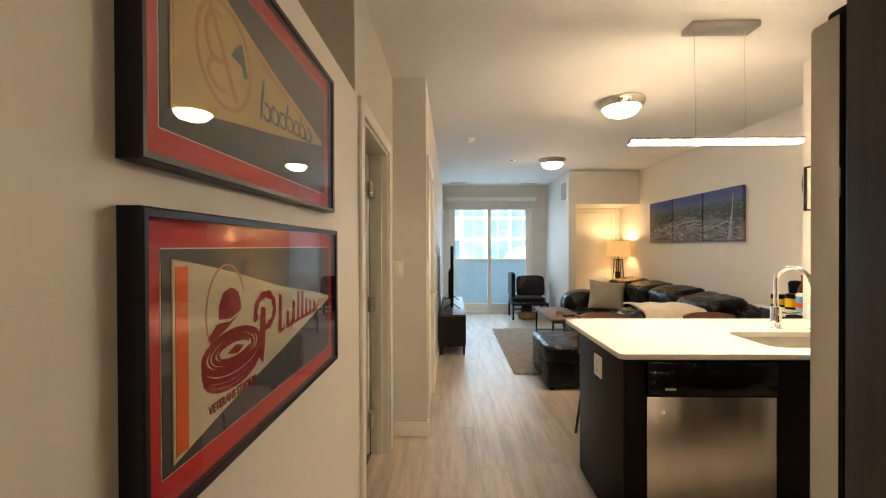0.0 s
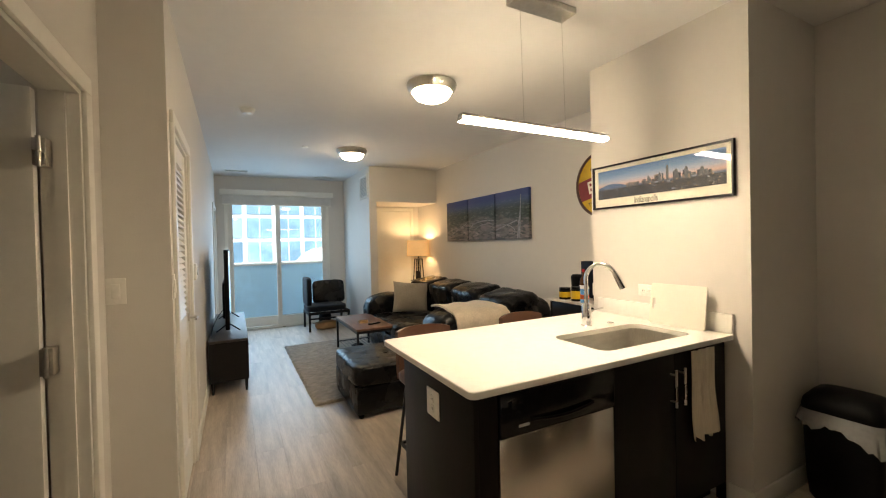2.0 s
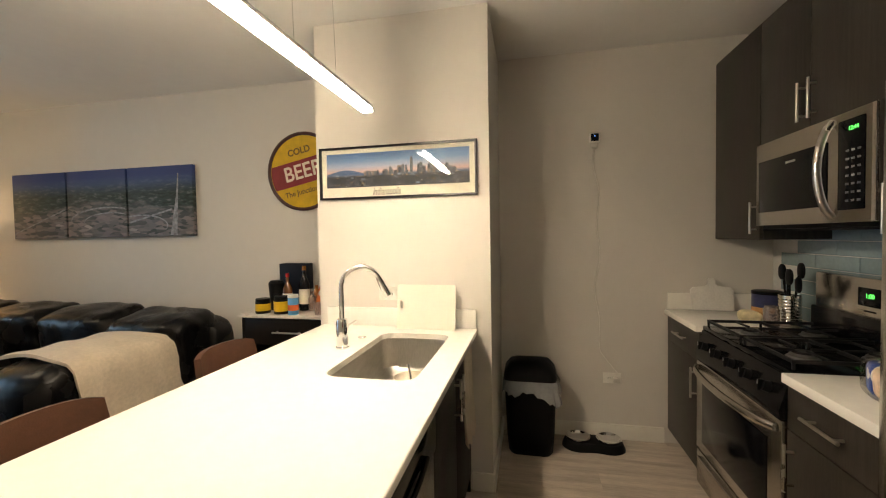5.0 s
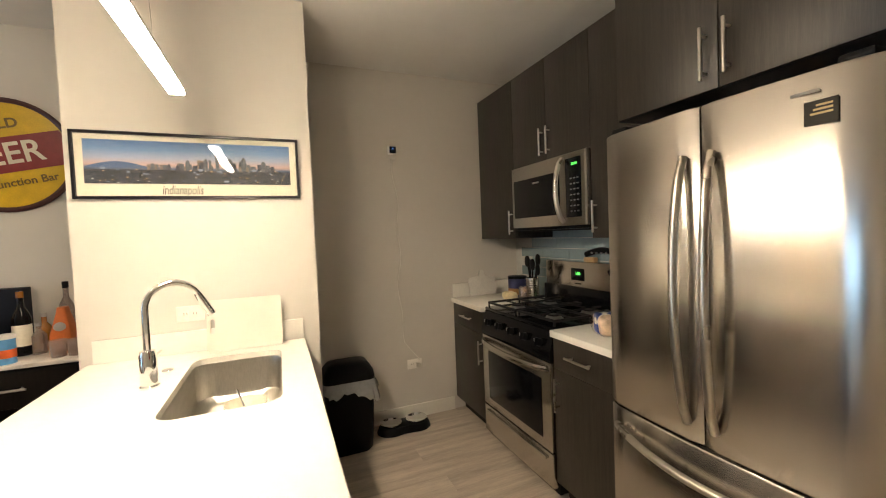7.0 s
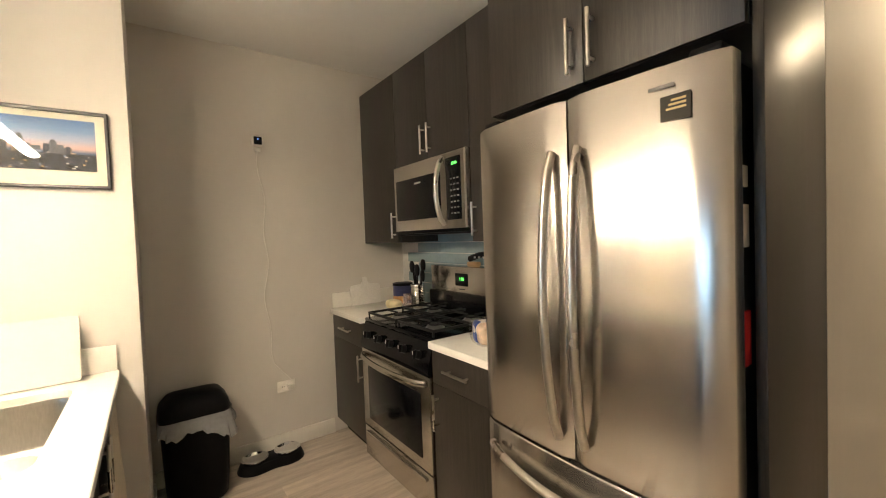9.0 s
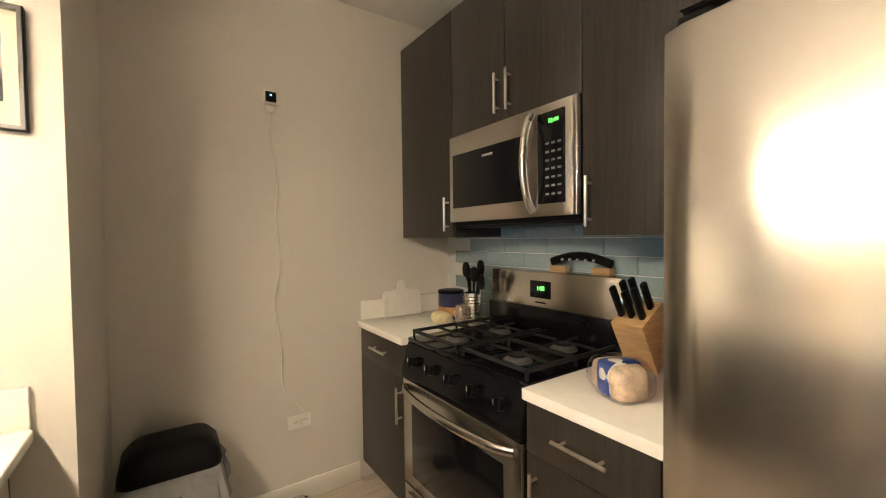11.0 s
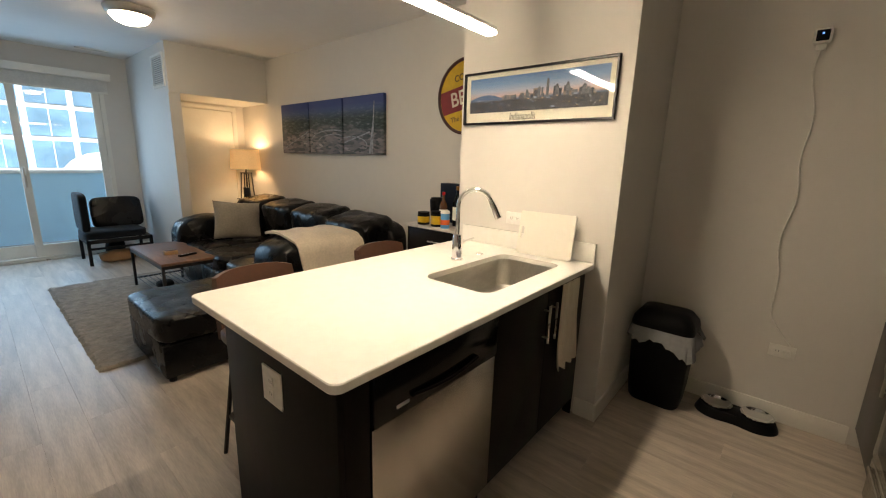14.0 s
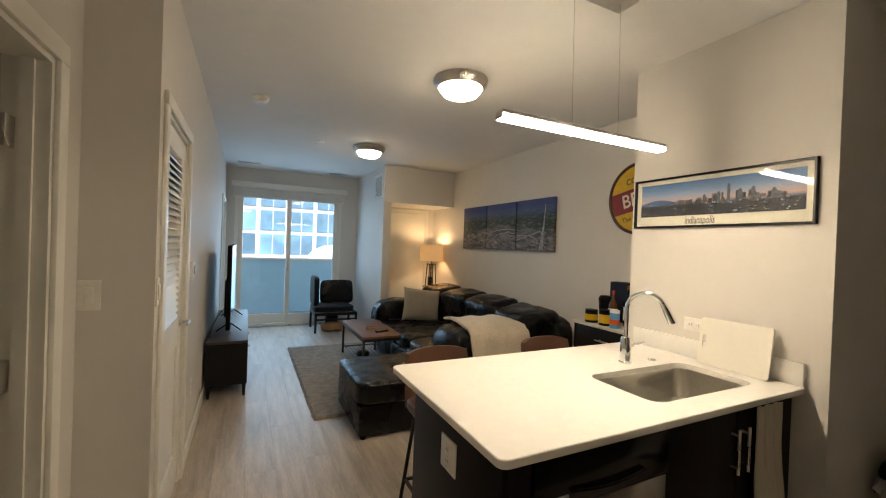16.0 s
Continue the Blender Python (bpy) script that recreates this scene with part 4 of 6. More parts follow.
part("handle", tube([(FX0 + 0.06 + (FX1 - FX0 - 0.12) * k / 16, 0.790 + 0.055 * math.sin(math.pi * k / 16) ** 0.6, 0.645 - 0.03 * math.sin(math.pi * k / 16)) for k in range(17)], 0.0135, 14), NICKEL, d)
part("toe_grille", box(FX0 + 0.01, FX1 - 0.01, 0.66, 0.70, 0.0, 0.085), KICK, fr)
st = part("energy_sticker", box(0.765, 0.845, 0.772, 0.7745, 1.665, 1.725), mat("sticker_dark", (0.02, 0.016, 0.01), 0.5, spec=0.2), fr, "small dark sticker with gold print")
for k, z in enumerate((1.69, 1.70, 1.71)):
    part("print_bar", box(0.775, 0.82 - 0.006 * k, 0.7745, 0.7752, z, z + 0.005), mat("gold_print", (0.45, 0.32, 0.12), 0.4), st)
part("badge", box(0.80, 0.86, 0.775, 0.7775, 1.745, 1.753), mat("badge_grey", (0.25, 0.24, 0.23), 0.5), fr)
for q in (("magnet", 0.645, 1.36, 0.10, WHITEPLASTIC), ("magnet", 0.650, 1.50, 0.05, WHITEPLASTIC), ("magnet", 0.640, 1.08, 0.13, RED)):
    part("magnet", box(FX0 + 0.004, FX0 + 0.0115, q[1], q[1] + 0.04, q[2], q[2] + q[3], 0.002), q[4], fr)

# stove
sv = thing("gas_stove", "stainless and black freestanding gas range", "stove", (2.325, 0.4, 0))
SF = 0.735
part("body", box(SVX0 + 0.002, SVX1 - 0.002, KY + 0.012, SF - 0.04, 0.02, 0.895), BLACKPLASTIC, sv)
od = part("oven_door", box(SVX0 + 0.004, SVX1 - 0.004, SF - 0.039, SF, 0.255, 0.735, 0.006), STEEL, sv, "stainless oven door")
part("oven_window", box(SVX0 + 0.085, SVX1 - 0.085, SF, SF + 0.003, 0.31, 0.635, 0.002), BLACKGLOSS, od, "black oven glass")
part("handle", tube([(SVX0 + 0.03 + (SVX1 - SVX0 - 0.06) * k / 14, SF + 0.004 + 0.06 * math.sin(math.pi * k / 14) ** 0.5, 0.70) for k in range(15)], 0.014, 14, flat=1.2), STEEL, od)
dr = part("storage_drawer", box(SVX0 + 0.004, SVX1 - 0.004, SF - 0.039, SF - 0.002, 0.06, 0.245, 0.006), STEEL, sv)
part("drawer_lip", box(SVX0 + 0.05, SVX1 - 0.05, SF - 0.003, SF + 0.014, 0.205, 0.225, 0.006), STEEL, dr)
lp = [[(x, y, z) for y, z in ((SF - 0.04, 0.74), (SF + 0.002, 0.74), (SF + 0.006, 0.77), (SF - 0.03, 0.895), (SF - 0.06, 0.895))] for x in (SVX0 + 0.004, SVX1 - 0.004)]
kpanel = part("knob_panel", skin(lp, True), BLACKGLOSS, sv, "sloping black knob panel")
for k in range(5):
    x = SVX0 + 0.10 + k * 0.14
    kb = rod((x, SF - 0.012, 0.825), (x, SF + 0.014, 0.833), 0.023, 0.02, seg=24)
    box(x - 0.005, x + 0.005, SF + 0.005, SF + 0.028, 0.812, 0.854, 0.002, bm=kb)
    kn = part("knob", kb, BLACKPLASTIC, sv, "black control knob")
    part("pointer", box(x - 0.0015, x + 0.0015, SF + 0.028, SF + 0.029, 0.835, 0.853), WHITEPLASTIC, kn)
part("cooktop", box(SVX0 + 0.002, SVX1 - 0.002, KY + 0.09, SF - 0.03, 0.895, 0.918, 0.006), BLACKGLOSS, sv, "black enamel cooktop")
for x in (SVX0 + 0.19, SVX1 - 0.19):
    for y in (0.30, 0.56):
        b = part("burner", lathe([(0.0, 0.938), (0.038, 0.938), (0.045, 0.932), (0.045, 0.926), (0.055, 0.922), (0.055, 0.918)], (x, y, 0), 24), mat("burner_metal", (0.22, 0.21, 0.20), 0.35, 0.8), sv)
        part("burner_cap", lathe([(0.0, 0.946), (0.03, 0.946), (0.036, 0.941), (0.036, 0.938)], (x, y, 0), 20), IRON, b)
for x0, x1 in ((SVX0 + 0.02, SVX0 + 0.368), (SVX1 - 0.368, SVX1 - 0.02)):
    g = bmesh.new()
    y0, y1 = 0.19, 0.69
    zt = 0.955
    for b in ((x0, x1, y0, y0 + 0.012), (x0, x1, y1 - 0.012, y1), (x0, x0 + 0.012, y0, y1), (x1 - 0.012, x1, y0, y1), (x0, x1, 0.434, 0.446)):
        box(*b, zt - 0.014, zt, 0.002, 1, bm=g)
    xc = (x0 + x1) / 2
    for yc in (0.30, 0.56):
        for a in range(4):
            dxx, dyy = math.cos(math.pi / 2 * a), math.sin(math.pi / 2 * a)
            rod((xc + 0.03 * dxx, yc + 0.03 * dyy, zt - 0.004), (xc + 0.15 * dxx, yc + 0.12 * dyy, zt - 0.006), 0.006, seg=8, bm=g)
    for x in (x0 + 0.006, x1 - 0.006):
        for y in (y0 + 0.006, y1 - 0.006, 0.44):
            rod((x, y, 0.918), (x, y, zt - 0.01), 0.006, seg=8, bm=g)
    part("grate", g, IRON, sv, "cast iron grate")
bg = part("backguard", box(SVX0 + 0.002, SVX1 - 0.002, KY + 0.012, KY + 0.085, 0.90, 1.215, 0.01), STEEL, sv, "stainless backguard")
part("lower_guard", box(SVX0 + 0.004, SVX1 - 0.004, KY + 0.0855, KY + 0.105, 0.915, 1.045, 0.006), BLACKGLOSS, sv)
ck = part("clock", box(2.30, 2.42, KY + 0.085, KY + 0.089, 1.09, 1.17, 0.004), BLACKGLOSS, bg, "black clock display")
lettering("1:00", 0.028, FACE_N(2.355, KY + 0.0895, 1.135), GREENGLOW, ck, "digits")
part("badge", box(2.33, 2.39, KY + 0.085, KY + 0.087, 1.065, 1.072), BLACKPLASTIC, bg)

# microwave
mw = thing("microwave", "stainless over-the-range microwave with black window", "microwave", (2.325, 0.3, 1.44))
MF = 0.455
part("body", box(SVX0 + 0.002, SVX1 - 0.002, KY, MF - 0.035, 1.435, 1.868, 0.003), BLACKPLASTIC, mw)
dm = part("door", box(SVX0 + 0.002, SVX1 - 0.002, MF - 0.034, MF, 1.452, 1.868, 0.006), STEEL, mw, "stainless door")
part("door_window", box(2.185, SVX1 - 0.035, MF, MF + 0.003, 1.52, 1.775, 0.003), BLACKGLOSS, dm, "black glass window")
cpn = part("control_panel", box(SVX0 + 0.055, 2.125, MF, MF + 0.003, 1.50, 1.835, 0.003), BLACKGLOSS, dm, "black control panel")
lettering("12:44", 0.022, FACE_N(2.05, MF + 0.004, 1.80), GREENGLOW, cpn, "digits")
for r in range(7):
    for q in range(3):
        part("key", box(2.015 + q * 0.028, 2.031 + q * 0.028, MF + 0.003, MF + 0.0035, 1.53 + r * 0.031, 1.538 + r * 0.031), mat("key_grey", (0.12, 0.12, 0.12), 0.5), cpn)
part("handle", tube([(2.15, MF + 0.003 + 0.055 * math.sin(math.pi * k / 14) ** 0.6, 1.475 + 0.37 * k / 14) for k in range(15)], 0.014, 14, flat=1.0), NICKEL, dm, "curved steel handle")
part("edge_trim", box(SVX0 + 0.004, SVX0 + 0.022, MF, MF + 0.004, 1.456, 1.864, 0.001), CHROME, dm)
part("vent_strip", box(SVX0 + 0.01, SVX1 - 0.01, 0.2, MF - 0.03, 1.425, 1.434), BLACKPLASTIC, mw)
part("badge", box(2.38, 2.45, MF + 0.003, MF + 0.0036, 1.735, 1.745), SILVER, dm)

# things on the worktops by the stove
uc = thing("utensil_crock", "ribbed steel crock full of black cooking utensils", "utensil holder", (2.77, 0.26, CT))
pr = [(0.0, CT), (0.048, CT)]
for k in range(9):
    pr += [(0.048, CT + 0.006 + k * 0.017), (0.052, CT + 0.012 + k * 0.017)]
pr += [(0.05, CT + 0.165), (0.046, CT + 0.165), (0.044, CT + 0.02), (0.0, CT + 0.02)]
part("crock", lathe(pr, (2.77, 0.26, 0), 28), STEEL, uc)
for k, (ax, ay, hh, sz) in enumerate(((0.03, 0.02, 0.33, 0.032), (-0.05, 0.03, 0.31, 0.03), (0.06, -0.02, 0.30, 0.028), (-0.02, -0.04, 0.34, 0.03), (-0.07, 0.0, 0.27, 0.026))):
    bx = tube([(2.77 + ax * 0.2, 0.26 + ay * 0.2, CT + 0.03), (2.77 + ax * 0.8, 0.26 + ay * 0.8, CT + hh - 0.07)], 0.006, 8)
    tp = pillow(2.77 + ax - sz, 2.77 + ax + sz, 0.26 + ay - 0.008, 0.26 + ay + 0.008, CT + hh - 0.085, CT + hh, 2.5, 5)
    part("utensil", bx, BLACKPLASTIC, uc)
    part("utensil_head", tp, BLACKPLASTIC, uc)
gj = thing("glass_jar", "clear glass jar beside the utensil crock", "jar", (2.735, 0.42, CT))
part("jar", lathe([(0.0, CT), (0.035, CT), (0.037, CT + 0.09), (0.03, CT + 0.105), (0.032, CT + 0.11), (0.0, CT + 0.11)], (2.74, 0.36, 0), 20), CLEARISH, gj)
tn = thing("snack_canister", "dark blue printed snack canister", "canister", (2.96, 0.27, CT))
part("can", lathe([(0.0, CT), (0.07, CT), (0.073, CT + 0.005), (0.073, CT + 0.145), (0.0, CT + 0.145)], (2.96, 0.27, 0), 28), mat("navy_label", (0.03, 0.035, 0.10), 0.35, var=0.3, scale=25), tn)
part("lid", lathe([(0.075, CT + 0.145), (0.075, CT + 0.16), (0.07, CT + 0.163), (0.0, CT + 0.163)], (2.96, 0.27, 0), 28), BLACKPLASTIC, tn)
part("label_print", lathe([(0.0735, CT + 0.02), (0.0735, CT + 0.07)], (2.96, 0.27, 0), 28), BREAD, tn)
bgx = thing("snack_bag", "crumpled clear snack bag on the worktop", "bag", (2.84, 0.36, CT))
part("bag", pillow(2.80, 2.90, 0.36, 0.46, CT, CT + 0.06, 2.6, 8, 0.012, 3), mat("crisp_bag", (0.70, 0.60, 0.38), 0.3, var=0.2, scale=30), bgx)
wb = thing("white_serving_board", "white marble paddle board leaning on the kitchen wall", "serving board", (3.19, 0.45, CT))
out = [(-0.12, 0.0), (0.12, 0.0), (0.125, 0.13), (0.11, 0.148), (0.035, 0.155), (0.022, 0.168), (0.022, 0.195), (0.012, 0.207), (-0.012, 0.207), (-0.022, 0.195), (-0.022, 0.168), (-0.035, 0.155), (-0.11, 0.148), (-0.125, 0.13)]
part("board", slab(out, Matrix.Translation((KX - 0.05, 0.47, CT + 0.004)) @ Matrix.Rotation(radians(8), 4, "Y") @ FACE_W(0, 0, 0), 0.014), mat("white_marble", (0.80, 0.78, 0.74), 0.3, var=0.05, scale=9), wb)
kb = thing("knife_block", "light wood knife block with black-handled knives", "knife block", (1.82, 0.27, CT))
tl = Matrix.Translation((1.80, 0.25, CT + 0.036)) @ Matrix.Rotation(radians(-30), 4, "X")
bm = box(-0.055, 0.055, -0.07, 0.07, 0.005, 0.20, 0.004)
bmesh.ops.transform(bm, matrix=tl, verts=bm.verts)
part("block", bm, LIGHTWOOD, kb)
for k in range(6):
    x, y = -0.036 + (k % 3) * 0.036, -0.03 + (k // 3) * 0.055
    bm = box(x - 0.008, x + 0.008, y - 0.012, y + 0.012, 0.20, 0.30 + 0.015 * (k % 2), 0.004)
    bmesh.ops.transform(bm, matrix=tl, verts=bm.verts)
    part("knife_handle", bm, BLACKPLASTIC, kb)
rc = thing("red_canister", "glossy red canister with white band", "canister", (1.66, 0.33, CT))
part("can", lathe([(0.0, CT), (0.045, CT), (0.045, CT + 0.26), (0.03, CT + 0.29), (0.0, CT + 0.295)], (1.66, 0.33, 0), 24), REDMETAL, rc)
part("band", lathe([(0.0455, CT + 0.235), (0.0455, CT + 0.25)], (1.66, 0.33, 0), 24), WHITEPLASTIC, rc)
bd = thing("bread_bag", "sliced bread in a crumpled clear bag with blue print", "bread", (1.72, 0.56, CT))
lean = Matrix.Rotation(radians(-24), 4, "Z")
part("loaf", pillow(1.655, 1.815, 0.505, 0.605, CT + 0.002, CT + 0.098, 5.0, 12, 0.006, 5, lean), mat("soft_bread", (0.70, 0.53, 0.37), 0.75, var=0.35, scale=24, fine=0.15, bump=0.3), bd, "tan sliced loaf")
part("blue_print", pillow(1.702, 1.768, 0.499, 0.611, CT + 0.003, CT + 0.105, 6.0, 12, 0.004, 5, lean), BLUEPRINT, bd, "blue printed band")
part("white_print", pillow(1.70, 1.770, 0.525, 0.6135, CT + 0.030, CT + 0.1072, 3.0, 8, 0.002, 5, lean), MATWHITE, bd, "white oval print")
part("wrapper", pillow(1.630, 1.840, 0.486, 0.622, CT + 0.001, CT + 0.114, 3.4, 16, 0.016, 9, lean), glass("bag_film", (0.96, 0.96, 0.98), 0.12), bd, "clear crumpled wrapper")
mz = thing("knife_rack", "black curved herb chopper with wooden knobs", "herb chopper", (2.2, 0.15, 1.215))
part("blade_guard", tube([(2.02 + 0.30 * k / 12, 0.145, 1.262 + 0.03 * math.sin(math.pi * k / 12)) for k in range(13)], 0.016, 12, flat=1.2), BLACKPLASTIC, mz)
for x in (2.06, 2.28):
    part("wooden_foot", box(x - 0.045, x + 0.045, 0.125, 0.165, 1.2155, 1.245, 0.006), LIGHTWOOD, mz)
for k in range(5):
    part("stud", rod((2.09 + k * 0.04, 0.158, 1.275), (2.09 + k * 0.04, 0.166, 1.275), 0.006), SILVER, mz)

# kitchen east wall
dv = thing("wall_camera", "small white smart sensor with dark face on the wall", "sensor", (KX, 1.18, 2.085))
part("body", box(KX - 0.035, KX - 0.001, 1.145, 1.215, 2.045, 2.115, 0.01), WHITEPLASTIC, dv)
f = part("face", box(KX - 0.037, KX - 0.0352, 1.155, 1.205, 2.055, 2.105, 0.003), BLACKGLOSS, dv, "dark glass face")
part("status_light", box(KX - 0.0385, KX - 0.0372, 1.176, 1.184, 2.085, 2.093), BLUEGLOW, f)
part("mount", box(KX - 0.02, KX - 0.001, 1.16, 1.20, 2.015, 2.044, 0.004), WHITEPLASTIC, dv)
cd = thing("extension_cord", "thin white flat cord hanging down the wall to an outlet", "cord", (KX, 1.1, 1.2))
pts = []
for k in range(60):
    s = k / 59
    z = 2.02 - 1.57 * s
    y = 1.18 - 0.035 * math.sin(7 * s) * s - (0.07 if s > 0.9 else 0) * ((s - 0.9) / 0.1 if s > 0.9 else 0) + 0.012 * math.sin(23 * s) - 0.05 * s
    pts.append((KX - 0.006 - 0.006 * abs(math.sin(9 * s)), y, z))
part("cable", tube(pts, 0.0035, 6), WHITEPLASTIC, cd)
part("plug", box(KX - 0.04, KX - 0.0125, 1.032, 1.066, 0.408, 0.438, 0.004), WHITEPLASTIC, cd)

tc = thing("trash_can", "black plastic trash can with liner and swing lid", "trash can", (3.0, 1.60, 0))
cx, cy = 3.0, 1.625


def can_loop(w, d, z, r=0.05):
    return [(x, y, z) for x, y in rounded(cx - w / 2, cx + w / 2, cy - d / 2, cy + d / 2, r)]


part("bin", skin([can_loop(0.21, 0.26, 0.0), can_loop(0.232, 0.282, 0.02), can_loop(0.245, 0.30, 0.12), can_loop(0.268, 0.328, 0.47), can_loop(0.25, 0.31, 0.47), can_loop(0.2, 0.25, 0.02)], True), BLACKPLASTIC, tc)
lb = []
edge = rounded(cx - 0.138, cx + 0.138, cy - 0.168, cy + 0.168, 0.05)
skirt = []
for k, (x, y) in enumerate(edge):
    x2, y2 = edge[(k + 1) % len(edge)]
    cuts = 12 if math.hypot(x2 - x, y2 - y) > 0.05 else 1
    skirt += [(x + (x2 - x) * q / cuts, y + (y2 - y) * q / cuts) for q in range(cuts)]
for j in range(7):
    s = j / 6
    row = []
    for k, (x, y) in enumerate(skirt):
        a = 2 * math.pi * k / len(skirt)
        q = 1.01 + s * (0.15 + 0.045 * math.sin(k * 1.3) + 0.03 * math.sin(k * 2.9 + 1))
        droop = 0.075 + 0.085 * math.exp(-((a - 3.3) / 0.28) ** 2) + 0.014 * math.sin(k * 0.8) + 0.01 * math.sin(k * 2.2)
        row.append((min(KX - 0.03, cx + (x - cx) * q), min(CY0 - 0.03, cy + (y - cy) * q), 0.492 - s * droop))
    lb.append(row)
part("liner", skin(lb), FROST, tc, "translucent white bin liner")
part("lid", skin([can_loop(0.275, 0.335, 0.485, 0.06), can_loop(0.28, 0.34, 0.51, 0.06), can_loop(0.265, 0.325, 0.545, 0.06), can_loop(0.20, 0.26, 0.59, 0.06), can_loop(0.10, 0.16, 0.605, 0.045)], True), BLACKPLASTIC, tc, "black swing lid")
fb = thing("pet_bowls", "two steel pet bowls in a black stand on the floor", "pet bowls", (3.09, 1.21, 0))


def eight(grow, z, n=44):
    """A waisted outline round two bowls that stand side by side."""
    loop = []
    for k in range(n):
        a = 2 * math.pi * k / n
        x, y = math.cos(a), math.sin(a)
        waist = 1 - 0.24 * math.exp(-(y / 0.38) ** 2)
        loop.append((3.085 + (0.098 + grow) * x * waist * (1 + 0.25 * y * y), 1.215 + (0.190 + grow) * y, z))
    return loop


part("stand", skin([eight(0.012, 0.0), eight(0.012, 0.006), eight(0.004, 0.024), eight(-0.004, 0.044), eight(-0.010, 0.048)], True), BLACKPLASTIC, fb, "black moulded stand")
for y in (1.118, 1.312):
    part("bowl", lathe([(0.070, 0.0485), (0.080, 0.066), (0.078, 0.070), (0.073, 0.069), (0.064, 0.058), (0.052, 0.0525), (0.0, 0.052)], (3.085, y, 0), 32), CHROME, fb, "polished steel bowl")

# ---- pictures ----


def framed(name, label, m, w, h, rim, mtl=FRAMEBLK, depth=0.022, category="picture"):
    """A frame round a w x h picture in the plane of m, with glass."""
    t = thing(name, label, category, m.translation)
    o = [(-w / 2, -h / 2), (w / 2, -h / 2), (w / 2, h / 2), (-w / 2, h / 2)]
    i = [(x * (w / 2 - rim) / (w / 2), y * (h / 2 - rim) / (h / 2)) for x, y in o]
    e = [(x * (w / 2 - 0.003) / (w / 2), y * (h / 2 - 0.003) / (h / 2)) for x, y in o]
    lp = [[m @ Vector((x, y, z)) for x, y in q] for q, z in ((o, 0.001), (o, depth - 0.003), (e, depth), (i, depth - 0.002), (i, 0.004), (o, 0.001))]
    part("picture_frame", skin(lp), mtl, t, "narrow black frame")
    part("glass_pane", slab(i, m @ Matrix.Translation((0, 0, depth - 0.007)), 0.002), PICGLASS, t, "clear picture glass").visible_shadow = False
    return t


def rect(x0, x1, y0, y1):
    return [(x0, y0), (x1, y0), (x1, y1), (x0, y1)]


def smear(cx, cy, rx, ry, a0, a1, wid, n=22):
    """A curved band in a plane."""
    o, i = [], []
    for k in range(n + 1):
        a = radians(a0 + (a1 - a0) * k / n)
        o.append((cx + rx * math.cos(a), cy + ry * math.sin(a)))
        i.append((cx + (rx - wid) * math.cos(a), cy + (ry - wid) * math.sin(a)))
    return o + i[::-1]


def pennant(m, name, label, w, h, felt, top, foot, tip, stripe):
    """A deep black frame, red mat, charcoal backing and a felt pennant."""
    t = framed(name, label, m, w, h, 0.013, depth=0.036)
    lift = lambda z: m @ Matrix.Translation((0, 0, z))
    part("red_mat", slab(rect(-w / 2 + 0.013, w / 2 - 0.013, -h / 2 + 0.013, h / 2 - 0.013), lift(0.014), 0.002), RED, t)
    part("mat_line", slab(rect(-w / 2 + 0.056, w / 2 - 0.056, -h / 2 + 0.056, h / 2 - 0.056), lift(0.016), 0.0008), MATWHITE, t)
    part("charcoal_backing", slab(rect(-w / 2 + 0.058, w / 2 - 0.058, -h / 2 + 0.058, h / 2 - 0.058), lift(0.0168), 0.001), CHARCOAL, t)
    x0 = -w / 2 + 0.078
    edge = [(x0, top)]
    for k in range(1, 13):
        q = k / 12
        edge.append((x0 + (tip[0] - x0) * q, top + (tip[1] + 0.005 - top) * q + 0.003 * math.sin(9 * q)))
    for k in range(13):
        q = 1 - k / 12
        edge.append((x0 + (tip[0] - x0) * q, foot + (tip[1] - 0.005 - foot) * q + 0.004 * math.sin(7 * q) * (1 - q)))
    f = part("pennant", slab(edge, lift(0.018), 0.002), felt, t, "felt pennant")
    part("edge_band", slab(rect(x0 + 0.005, x0 + 0.034, foot + 0.010, top - 0.012), lift(0.0201), 0.0008), stripe, f)
    return t, f, lift(0.0204)


def stroke(pts, wid):
    """A brushed line of uneven width through points in a plane."""
    left, right = [], []
    for k, (x, y) in enumerate(pts):
        x2, y2 = pts[min(k + 1, len(pts) - 1)]
        x1, y1 = pts[max(k - 1, 0)]
        d = math.hypot(x2 - x1, y2 - y1) or 1
        w = wid * (0.75 + 0.25 * math.sin(2.2 * k))
        left.append((x - (y2 - y1) / d * w, y + (x2 - x1) / d * w))
        right.append((x + (y2 - y1) / d * w, y - (x2 - x1) / d * w))
    return left + right[::-1]


